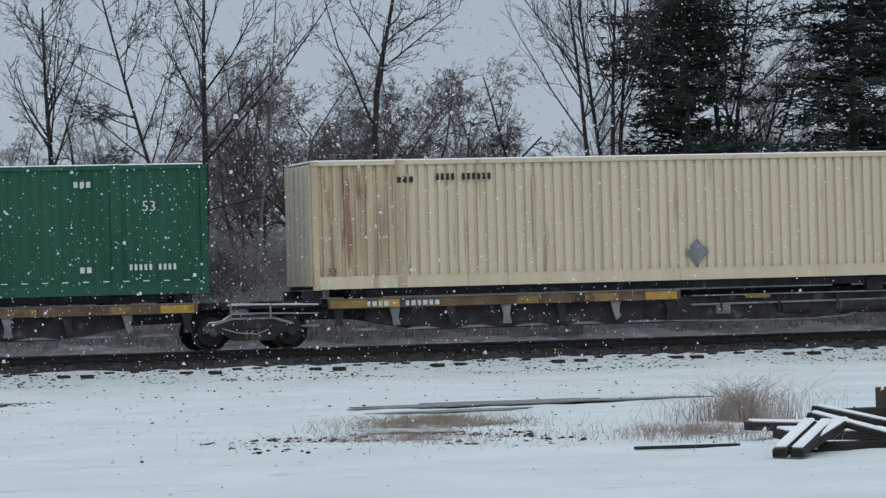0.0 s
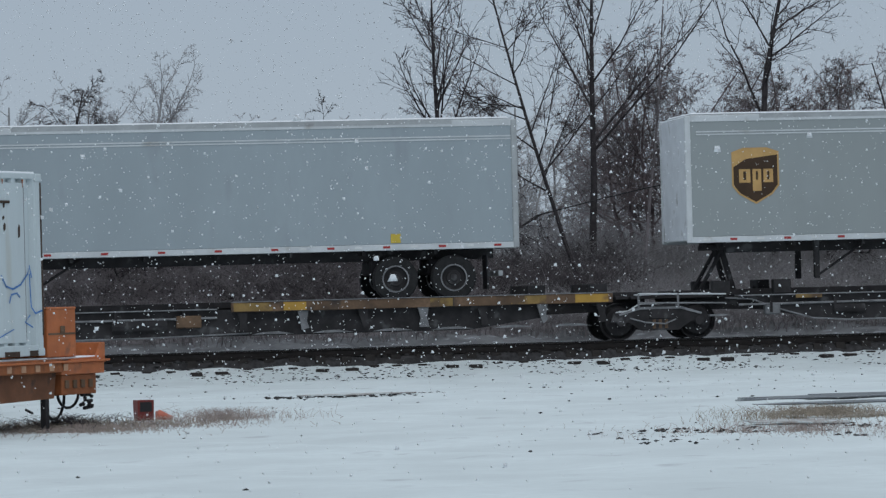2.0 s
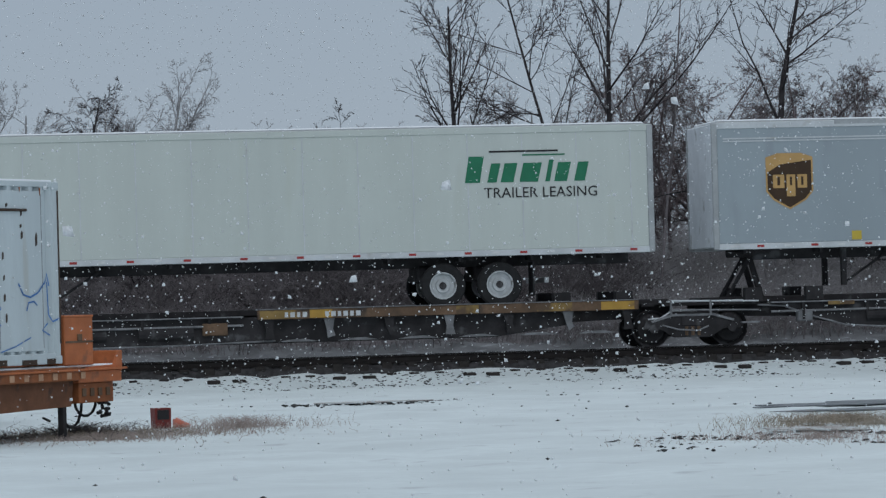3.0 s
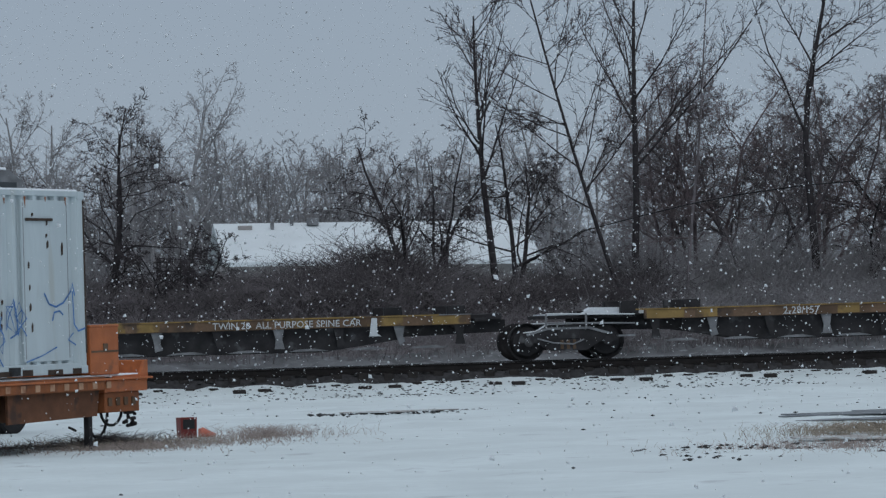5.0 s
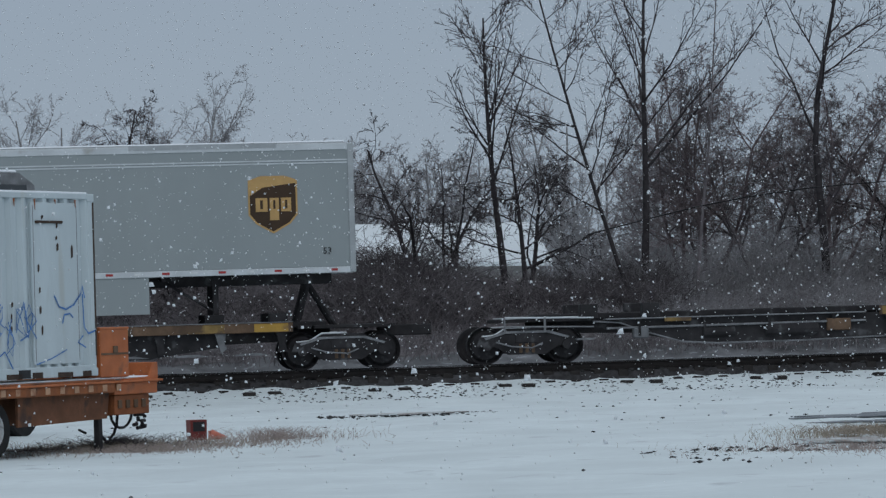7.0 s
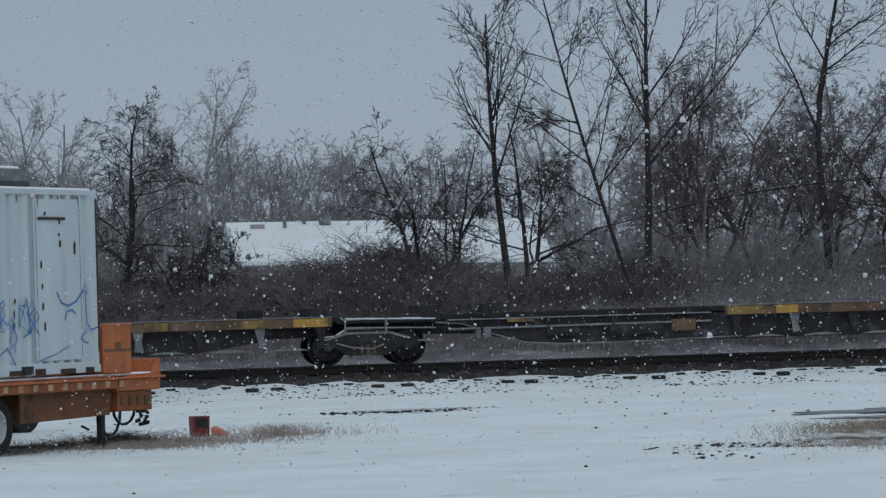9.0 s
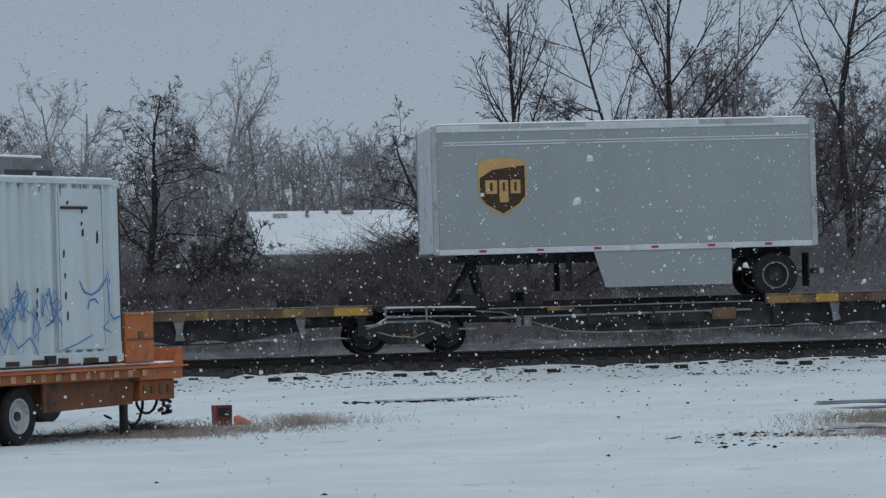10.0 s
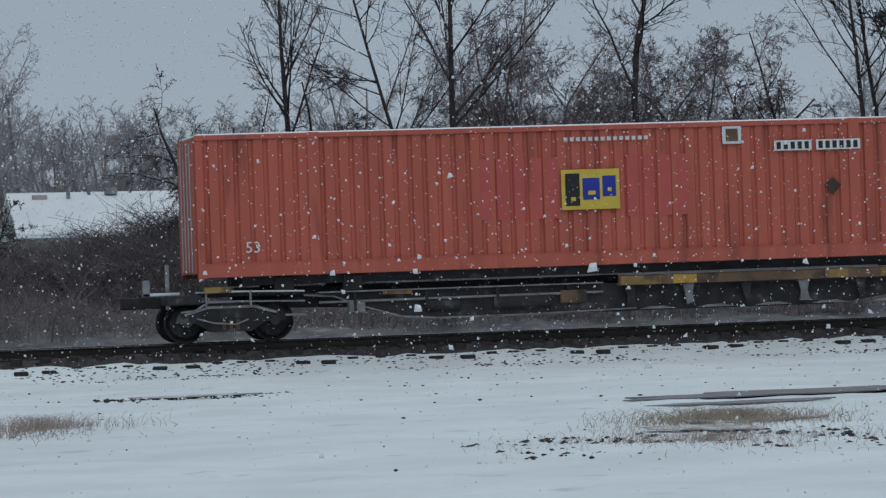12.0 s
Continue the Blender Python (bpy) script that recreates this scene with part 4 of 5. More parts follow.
word(cars[-74.4], "TWIN 28  ALL PURPOSE SPINE CAR", 2.0, 0.90, 0.21, "pale", -1.262)
word(twin_car, "2-28/157", -3.95, 0.90, 0.23, "pale", -1.262)
for c in (cars[-74.4], twin_car):
    x = 2.7 if c is not twin_car else -4.3
    part("rim_strip", box(x - 3.0, x + 4.3, -1.278, -1.27, 1.075, 1.105), "old_yellow", c, "dull yellow upper rim")
    part("gusset", prism([(x + 2.8, 1.06), (x + 2.92, 1.06), (x + 2.92, 0.72), (x + 3.0, 0.66), (x + 2.74, 0.66)], -1.275, -1.262), "pale", c, "snow-crusted gusset")
    part("deck_ice", prism([(-8.5, 1.0), (-6.9, 1.0), (-7.2, 1.14), (-8.2, 1.16)], -0.9, -0.3), "rime", c, "crust of snow on the end deck")

part("red_strip", box(-6.6, -5.1, -1.2, -1.0, 1.03, 1.13, 0.01), "bright_red", lettered_car, "red painted end strip")
part("deck_ice", prism([(-2.3, 0.96), (-1.3, 0.96), (-1.45, 1.09), (-2.0, 1.1)], -1.15, -0.75), "rime", lettered_car, "crust of snow on the walkway")
part("wear_plate", box(-3.7, -3.2, -1.16, -1.14, 0.52, 0.62), "old_yellow", lettered_car)

# cream container, 53 feet
cream = container("cream ribbed container with rust-streaked end bay", "cream", 16.15, 2.88, 0.225, "containers on the train", 2.05, "cream_rust")
part("placard", prism([(4.0 - 0.3 - 3.05 + 0.0, 0.66), (4.0 - 3.05, 0.36), (4.3 - 3.05, 0.66), (4.0 - 3.05, 0.96)], -1.352, -1.344), "dusty", cream, "grey diamond placard")
bars(cream, -5.2, 2.42, (0.07, 0.07, 0.07, 0.07, -0.08, 0.07, 0.07, 0.07, 0.07, 0.07, 0.07), 0.15, "black")
bars(cream, -6.1, 2.38, (0.09, 0.09, 0.09), 0.13, "black")
word(cream, "53", -7.75, 0.34, 0.22, "rust", -1.352)
move(cream, 18.87 + 8.07, z=RAIL_TOP + 1.29)

for x, z0, z1, w in ((-2.95, 0.75, 2.5, 0.09), (-6.95, 0.5, 2.3, 0.05), (-6.5, 0.4, 1.9, 0.07), (-6.2, 1.2, 2.7, 0.05), (-5.9, 0.4, 2.6, 0.08), (-7.6, 0.3, 1.6, 0.06), (1.3, 2.2, 2.75, 0.05), (4.8, 1.9, 2.7, 0.04)):
    part("rust_streak", prism([(x, z1), (x + w, z1 - 0.05), (x + w * 0.8, z0 + 0.3), (x + w * 0.4, z0), (x + w * 0.1, z0 + 0.2)], -1.340, -1.338), "cream_rust", cream)

# green container, 53 feet
green = container("dark green ribbed container dusted with snow", "green", 16.15, 2.88, 0.225, "containers on the train", 2.05, rib=0.016)
for k in range(35):
    part("reflector", box(-7.8 + k * 0.45, -7.66 + k * 0.45, -1.346, -1.338, 0.31, 0.335), "mark_white", green)
word(green, "53", 6.6, 1.86, 0.33, "mark_white"), word(green, "53", -7.1, 2.0, 0.33, "mark_white")
for x, z, ws in ((5.1, 2.4, (0.09, 0.09, 0.09)), (5.2, 0.52, (0.1, 0.1)), (6.3, 0.56, (0.06,) * 5 + (-0.05,) + (0.06,) * 4), (-7.4, 2.42, (0.1, 0.1, 0.1, 0.1, -0.06, 0.1, 0.1, 0.1, 0.1)), (-5.6, 2.46, (0.09, 0.09)), (-5.5, 0.62, (0.1, 0.1)), (-7.4, 0.56, (0.06,) * 8)):
    bars(green, x, z, ws, 0.13, "mark_white")
bars(green, -0.9, 2.5, (0.09,) * 10, 0.1, "mark_white")


def carrier_sign(parent, x, z, w=1.22, h=0.82, y=-1.36):
    """A yellow sign with dark and blue block shapes."""
    s = part("sign", box(x, x + w, y, y + 0.02, z, z + h, 0.004), "logo_yellow", parent, "yellow sign with black and blue block shapes")
    for a, b, c, d, m in ((0.08, 0.38, 0.08, 0.74, "black"), (0.44, 0.80, 0.2, 0.64, "logo_blue"), (0.86, 1.14, 0.26, 0.68, "logo_blue")):
        part("sign_block", box(x + a * w / 1.22, x + b * w / 1.22, y - 0.006, y + 0.001, z + c * h / 0.82, z + d * h / 0.82), m, s)
        part("sign_gap", box(x + (a + 0.11) * w / 1.22, x + (b - 0.09) * w / 1.22, y - 0.009, y - 0.005, z + (c + 0.1) * h / 0.82, z + (c + 0.18) * h / 0.82), "logo_yellow", s)


carrier_sign(green, -3.80, 1.52, 1.5, 0.93)
move(green, 8.42, z=RAIL_TOP + 1.29)

# red container, 53 feet
red = container("faded red ribbed container with a yellow sign", "red", 16.15, 2.88, 0.30, "containers on the train", 2.4, rib=0.045)
carrier_sign(red, -0.58, 1.16)
for x0, x1 in ((-2.4, -0.62), (0.68, 2.1)):
    part("repaint", corrugated(x0, x1, 1.0, 2.25, 0.30, 0.045, -1.293, -1, groove=(0.10, 0.30, 0.40)), "bright_red", red, "brighter repainted panel")
word(red, "53", 6.9, 0.55, 0.32, "mark_white"), word(red, "53", -7.12, 0.5, 0.32, "mark_white")
for x, w in ((3.95, 0.8), (4.85, 0.95)):
    p = part("number_plate", box(x, x + w, -1.358, -1.348, 2.25, 2.46), "mark_white", red, "white panel with dark marks")
    bm = bmesh.new()
    for k in range(int(w / 0.15)):
        box(x + 0.05 + k * 0.15, x + 0.14 + k * 0.15, -1.362, -1.357, 2.28, 2.43, bm=bm)
    part("number_mark", bm, "black", p)
part("hatch", box(2.85, 3.25, -1.36, -1.345, 2.42, 2.78), "pale", red)
part("hatch_plate", box(2.92, 3.18, -1.364, -1.357, 2.47, 2.73), "rust", red)
part("placard", prism([(5.0, 1.5), (5.18, 1.32), (5.36, 1.5), (5.18, 1.68)], -1.352, -1.344), "rust_spot", red, "dark diamond placard")
bars(red, -0.5, 2.56, (0.08,) * 14, 0.08, "pale")
move(red, -193.98, z=RAIL_TOP + 1.29)

# trailers
FLOOR = 2.14
ups_a = trailer("pale grey van trailer with a brown and gold shield", "grey", 13.75, "trailers on the train", (4.2, 5.5), white_posts=True)
shield(ups_a, -6.88 + 1.54, 1.47)
move(ups_a, -10.4, z=RAIL_TOP + FLOOR)
hitch(cars[-0.4], -7.2, 0.3)
ups_b = trailer("blue-grey van trailer with a brown and gold shield", "blue_grey", 13.8, "trailers on the train", (4.2, 5.5), snow=((0.2, 0.9),))
shield(ups_b, -6.9 + 1.70, 1.50)
for x in (-6.9 + 3.1, -6.9 + 11.0):
    part("warning_label", box(x, x + 0.22, -1.312, -1.302, 0.16, 0.36), "logo_yellow", ups_b, "small yellow warning label")
move(ups_b, -28.1, z=RAIL_TOP + FLOOR)
hitch(cars[-17.9], -7.3, 0.3)
lease = trailer("white van trailer with green lettering shapes", "white", 16.3, "trailers on the train", (3.45, 4.72), seams=1.22, line=False, snow=())
x0, z0 = 3.98, 1.62
for dx, w, hgt in ((0.0, 0.42, 0.58), (0.50, 0.26, 0.42), (0.80, 0.36, 0.42), (1.22, 0.52, 0.42), (1.80, 0.13, 0.48), (2.0, 0.36, 0.42), (2.45, 0.3, 0.42)):
    part("lettering_block", prism([(x0 + dx, z0), (x0 + dx + w * 0.8, z0), (x0 + dx + w * 0.8 + 0.1, z0 + hgt), (x0 + dx + 0.1, z0 + hgt)], -1.310, -1.303), "logo_green", lease, "green slanted block lettering shape")
part("lettering_line", box(x0 + 0.55, x0 + 2.1, -1.310, -1.303, z0 + 0.66, z0 + 0.70), "black", lease)
part("lettering_line", box(x0 + 1.3, x0 + 2.25, -1.310, -1.303, z0 + 0.58, z0 + 0.61), "logo_green", lease)
word(lease, "TRAILER LEASING", x0 + 0.42, z0 - 0.34, 0.325, "black", -1.310)
move(lease, -44.62, z=RAIL_TOP + FLOOR)
hitch(cars[-35.6], -7.3, 0.3)
ups_c = trailer("grey van trailer with shield and side skirt", "grey", 16.15, "trailers on the train", (-4.4, -5.7), skirt=(-3.2, 3.6))
shield(ups_c, 8.07 - 1.72, 1.52)
word(ups_c, "53", 8.07 - 0.65, 0.42, 0.2, "black", -1.312)
move(ups_c, -114.8 - 8.07, z=RAIL_TOP + FLOOR)
hitch(cars[-115.2], -115.7 + (115.2 + 132.5) / 2, -0.3)
pup = trailer("short grey van trailer with shield and skirt", "grey", 8.5, "trailers on the train", (3.35,), skirt=(-0.75, 2.35))
shield(pup, -4.25 + 1.5, 1.48)
move(pup, -166.6 + 4.25, z=RAIL_TOP + FLOOR)
hitch(cars[-149.8], -166.6 + 0.9 + (149.8 + 167.1) / 2, 0.3)

# ---- the yard: flatbed trailer with a container, cones, timber, weeds ----
FB = Matrix.Translation((2.305, 54.0, 0)) @ pose(0, 0, 0, 0, 0, 55)  # x along the bed to its far end, y across; the visible side is y 0

box_c = thing("site_container", "weathered white ribbed container with rust and blue scrawls", "container", at=FB @ pose(0, 0, 1.12))
CL, CH, CW = 6.06, 2.66, 2.44
for y, s in ((0.0, -1), (CW, 1)):
    part("side_wall", corrugated(-CL + 0.1, -0.1, 0.16, CH - 0.08, 0.278, 0.06, y + 0.02 * s, s), "box_white", box_c)
    part("top_rail", box(-CL, 0, y - 0.03, y + 0.03, CH - 0.08, CH, 0.008), "box_white", box_c)
    part("bottom_rail", box(-CL, 0, y - 0.03, y + 0.03, 0.0, 0.16, 0.01), "box_white", box_c)
    for x in (-CL + 0.07, -0.07):
        part("corner_post", box(x - 0.07, x + 0.07, y - 0.035, y + 0.035, 0.1, CH - 0.1, 0.015), "box_white", box_c)
        for z in (0, CH - 0.118):
            part("corner_casting", box(x - 0.089, x + 0.089, y - 0.045, y + 0.045, z, z + 0.118, 0.012), "box_white", box_c)
part("roof", box(-CL + 0.02, -0.02, 0.02, CW - 0.02, CH - 0.05, CH - 0.01, 0.005), "box_white", box_c)
part("roof_snow", box(-CL + 0.05, -0.05, 0.03, CW - 0.05, CH - 0.012, CH + 0.03, 0.012), "snow_cap", box_c, "thin crust of snow on the roof")
for x in (-CL + 0.02, -0.03):
    part("end_wall", box(x - 0.02, x + 0.03, 0.04, CW - 0.04, 0.1, CH - 0.06), "box_white", box_c)
part("floor", box(-CL + 0.02, -0.02, 0.04, CW - 0.04, 0.06, 0.14), "steel_dark", box_c)
part("door_panel", box(-1.64, -0.42, -0.031, 0.0, 0.2, CH - 0.14, 0.004), "box_white", box_c, "flat white door panel")
part("rust_edge", box(-0.03, 0.004, -0.042, -0.034, 0.3, CH - 0.13), "rust_spot", box_c, "rust along the corner post")
for x in (-1.60, -0.46):
    part("door_seam", box(x, x + 0.012, -0.0335, -0.03, 0.24, CH - 0.18), "dusty", box_c)
for k in range(11):
    part("rust_run", prism([(-5.8 + k * 0.53, CH - 0.09), (-5.76 + k * 0.53, CH - 0.09), (-5.775 + k * 0.53, CH - 0.16 - 0.05 * (k % 3))], -0.038, -0.032), "rust_orange", box_c)
part("lock_bar", box(-1.55, -0.85, -0.06, -0.03, CH - 0.44, CH - 0.40, 0.008), "rust_spot", box_c, "rusty lock bar")
rr = np.random.default_rng(71)
for x, z, h in ((-1.0, 2.15, 0.1), (-1.02, 1.98, 0.06), (-1.0, 1.82, 0.12), (-0.62, 1.72, 0.2), (-1.5, 1.52, 0.12), (-1.48, 1.22, 0.09), (-1.48, 0.92, 0.12), (-1.44, 0.62, 0.14), (-2.2, 1.02, 0.08), (-2.22, 0.8, 0.14), (-2.24, 0.66, 0.1), (-3.4, 1.8, 0.05), (-4.2, 1.4, 0.05), (-1.38, 2.28, 0.06)):
    w = 0.03 + 0.02 * rr.random()
    part("rust_spot", prism([(x, z), (x + w, z + 0.02), (x + w * 1.1, z + h * 0.8), (x + w * 0.6, z + h), (x - w * 0.1, z + h * 0.7)], -0.039, -0.033), "rust_spot", box_c)
for k in range(9):
    x = -CL + 0.4 + k * 0.66
    part("rust_spot", box(x, x + 0.2 + 0.2 * rr.random(), -0.036, -0.029, 0.0, 0.05 + 0.05 * rr.random()), "rust_spot", box_c)
part("fork_pocket", box(-2.05, -1.75, -0.036, -0.02, 0.01, 0.13), "black", box_c)
part("fork_pocket", box(-4.3, -4.0, -0.036, -0.02, 0.01, 0.13), "black", box_c)


def scrawl(points, thick=0.022):
    part("scrawl", tube([(x, -0.04, z) for x, z in points], thick * 0.68, 5, 0.15), "blue", box_c, "blue spray-paint scrawl")


scrawl([(-1.1, 1.18), (-0.98, 1.02), (-0.8, 0.98), (-0.6, 1.04), (-0.4, 1.2), (-0.36, 1.32), (-0.30, 1.14)])
scrawl([(-0.36, 1.2), (-0.33, 0.72), (-0.22, 0.62), (-0.04, 0.66)]), scrawl([(-0.36, 0.6), (-0.5, 0.5), (-0.3, 0.42)], 0.02)
scrawl([(-0.9, 0.78), (-0.85, 0.9), (-0.7, 0.92), (-0.62, 0.86)], 0.02)
for x0 in (-2.5, -2.62, -2.75, -2.9, -3.0, -3.15, -3.3, -3.45, -3.6, -2.25, -2.0, -1.75, -3.9, -4.1, -4.35, -4.6):
    q = np.random.default_rng(int(-100 * x0))
    scrawl([(x0 + 0.12 * math.sin(k * 1.9 + x0) + q.normal(0, 0.03), 0.76 + 0.2 * math.sin(k * 1.3 + 7 * x0) + 0.16 * math.sin(9 * x0) + q.normal(0, 0.04)) for k in range(9)], 0.015)
scrawl([(-2.75, 1.0), (-2.7, 1.2), (-2.62, 0.95), (-2.55, 0.72)]), scrawl([(-1.95, 0.98), (-1.9, 1.1), (-1.84, 0.9), (-1.8, 0.62), (-2.0, 0.55)])
scrawl([(-3.2, 0.42), (-3.05, 0.2), (-2.9, 0.45), (-2.7, 0.25), (-2.4, 0.4), (-2.2, 0.15)], 0.022), scrawl([(-1.6, 0.2), (-1.2, 0.28), (-0.8, 0.4)], 0.012)

flat = thing("flatbed_trailer", "rusty orange flatbed trailer standing on its legs", "trailer", at=FB)
part("deck", box(-8.4, 1.66, 0.02, 2.42, 0.98, 1.05, 0.008), "wood", flat)
part("deck_snow", box(-8.3, 1.6, -0.0, 0.6, 1.05, 1.085, 0.015), "snow_cap", flat, "snow along the deck edge")
for y in (-0.04, 2.44):
    part("side_rail", box(-8.5, 0.42, y - 0.04, y + 0.04, 0.86, 1.06, 0.012), "rust_orange", flat)
    part("rub_rail", box(-8.5, 1.7, y - 0.075, y + 0.075, 1.0, 1.03, 0.004), "orange", flat)
for k in range(24):
    x = -8.3 + k * 0.38
    part("stake_pocket", box(x, x + 0.12, -0.09, -0.075, 0.885, 0.985, 0.004), "pale_orange", flat)
for y in (0.5, 1.9):
    part("main_beam", prism([(-8.4, 0.95), (-8.4, 0.62), (-3.6, 0.42), (1.2, 0.50), (1.4, 0.62), (1.4, 0.95)], y - 0.05, y + 0.05), "brown_beam", flat)
part("side_plate", prism([(-2.0, 0.86), (-2.0, 0.44), (0.35, 0.48), (0.42, 0.86)], 0.04, 0.08), "brown_beam", flat)
part("end_frame", box(0.42, 1.62, -0.06, 2.46, 0.82, 1.0, 0.012), "orange", flat)
part("end_box", box(0.48, 1.44, -0.02, 2.4, 0.52, 0.82, 0.012), "rust_orange", flat)
for k in range(4):
    part("bolt_plate", box(0.55 + k * 0.22, 0.65 + k * 0.22, -0.045, -0.02, 0.62, 0.74, 0.004), "rust", flat)
part("tail_board", box(1.58, 1.68, -0.04, 2.44, 0.98, 1.28, 0.01), "orange", flat)
part("tail_rail", prism([(0.7, 1.0), (1.58, 1.0), (1.66, 1.27), (1.58, 1.27), (1.45, 1.07), (0.7, 1.05)], -0.05, 0.0), "orange", flat)
for y in (0.12, 1.95):
    part("landing_leg", box(0.17, 0.27, y - 0.05, y + 0.05, 0.03, 0.6, 0.01), "steel_dark", flat)
    part("leg_foot", box(0.12, 0.32, y - 0.09, y + 0.09, 0.0, 0.04, 0.01), "steel_dark", flat)
part("leg_crank", rod((0.0, 0.2, 0.28), (0.22, 0.45, 0.32), 0.02, 6), "steel_dark", flat)
for x0 in (0.75, 1.15):
    bm = bmesh.new()
    for k in range(7):
        a, b = k / 7 * math.pi, (k + 1) / 7 * math.pi
        rod((x0 - 0.3 * math.cos(a), 0.3, 0.55 - 0.4 * math.sin(a) * (1.0 if x0 < 1 else 0.6)), (x0 - 0.3 * math.cos(b), 0.3, 0.55 - 0.4 * math.sin(b) * (1.0 if x0 < 1 else 0.6)), 0.022, 6, bm=bm)
    part("hose", bm, "black", flat)
bm = bmesh.new()
for k in range(12):
    rod((1.35 + 0.12 * math.sin(k * 2.1), 0.1 + 0.05 * math.cos(k * 3), 0.30 + 0.025 * k), (1.45 + 0.12 * math.cos(k * 1.7), 0.14, 0.32 + 0.022 * k), 0.03, 5, bm=bm)
part("chain", bm, "steel_dark", flat, "rusty chain hanging in a heap")
for x in (-2.6, -3.7):
    for y in (0.16, 2.28):
        road_wheel(flat, x, y, 0.42, 0.42)
    part("axle", rod((x, 0.16, 0.42), (x, 2.28, 0.42), 0.06), "steel_dark", flat)

crate = thing("equipment_box", "orange painted steel equipment box on the flatbed", "box", at=FB @ pose(0.12, -0.02, 1.085))
part("body", box(0, 0.78, 0, 0.7, 0, 0.72, 0.012), "orange", crate)
part("seam", box(0.02, 0.76, -0.008, 0.0, 0.33, 0.36), "rust", crate)
part("latch", box(0.34, 0.46, -0.02, 0.0, 0.36, 0.46, 0.006), "rust", crate)
part("lid", box(-0.01, 0.79, -0.01, 0.71, 0.70, 0.74, 0.01), "orange", crate)

cab = thing("parked_truck", "grey truck with a snowy roof and dark windows", "truck", at=pose(0.35, 62.5, 0, 0, 0, 55))
part("cab_body", box(-2.2, 0.9, -1.2, 1.2, 0.6, 3.6, 0.1), "pale", cab)
part("cab_roof", prism([(-2.1, 3.6), (0.85, 3.6), (0.75, 4.25), (0.3, 4.45), (-2.0, 4.45)], -1.15, 1.15), "dusty", cab)
part("roof_snow", box(-2.0, 0.3, -1.1, 1.1, 4.44, 4.5, 0.02), "snow_cap", cab)
part("side_window", box(-0.9, 0.5, -1.162, -1.148, 3.75, 4.25, 0.004), "glass", cab)
for x in (-1.6, 0.3):
    for y in (-1.0, 1.0):
        road_wheel(cab, x, y, 0.5, 0.5, False)
    part("axle", rod((x, -1.0, 0.5), (x, 1.0, 0.5), 0.08), "steel_dark", cab)
part("chassis", box(-2.1, 0.8, -0.5, 0.5, 0.4, 0.62), "steel_dark", cab)

bucket = thing("crate", "dark red plastic crate on the snow", "crate", at=pose(4.04, 57.9, 0, 0, 0, 12))
part("body", prism([(-0.13, 0.0), (0.12, 0.0), (0.13, 0.32), (-0.14, 0.32)], -0.13, 0.13), "cloth_red", bucket)
# no hole: a black slab carries the shade of the crate's inside
part("opening", box(-0.10, 0.09, -0.14, -0.125, 0.14, 0.29), "black", bucket)
cone = thing("traffic_cone", "faded orange traffic cone lying on its side", "cone", at=pose(4.25, 57.8, 0.085, 0, 0, -10))
part("cone_body", rod((0, 0, 0.0), (0.24, 0, -0.06), 0.085, 14, 0.025), "cone", cone)
part("cone_base", box(-0.03, 0.0, -0.09, 0.09, -0.085, 0.06, 0.01), "cone", cone)


def beam(length, w, h, at, label, mat="wood", snow=True):
    t = thing("timber", label, "timber", "timber pile", at)
    part("beam", box(0, length, -w / 2, w / 2, 0, h, 0.01), mat, t)
    if snow:
        part("snow_cover", box(0.04, length - 0.03, -w / 2 + 0.01, w / 2 - 0.01, h - 0.005, h + 0.04, 0.02), "snow_cap", t, "snow on the upper side")
    return t


SLEEPER = "old dark timber sleeper capped with snow"
beam(1.7, 0.16, 0.10, pose(13.58, 37.5, 0.0, 0, -8, 58), SLEEPER, "tie"), beam(1.7, 0.15, 0.09, pose(13.76, 37.45, 0.0, 0, -8, 58), SLEEPER, "tie")
beam(1.5, 0.2, 0.08, pose(13.95, 37.9, 0.02, 0, -9, 50), SLEEPER, "tie")
beam(1.3, 0.13, 0.06, pose(14.55, 39.2, 0.36, 0, 14, -44), "weathered snowy plank leaning on the pile", "tie")
beam(1.9, 0.09, 0.06, pose(14.75, 39.6, 0.42, 0, 12, -42), "long dark board lying across the pile", "tie")
beam(1.2, 0.2, 0.10, pose(14.25, 38.8, 0.0, 0, 0, -14), "dark broken timber under the planks", "tie", False)
beam(2.4, 0.32, 0.10, pose(14.75, 40.8, 0.06, 4, 2, 2), SLEEPER, "tie"), beam(2.2, 0.24, 0.10, pose(15.0, 42.6, 0.10, 0, 3, -5), SLEEPER, "tie")
beam(1.2, 0.4, 0.16, pose(17.75, 46.9, 0.0, 0, 0, 4), "dark timber slab lying behind the pile", "tie", False)
beam(0.4, 0.3, 0.42, pose(18.62, 47.3, 0.0, 0, 0, 8), "dark brown upright timber stub", "wood", False)
beam(1.25, 0.05, 0.04, pose(12.95, 40.7, 0.0, 0, 0, -9), "thin dark pole lying in the snow", "black", False)


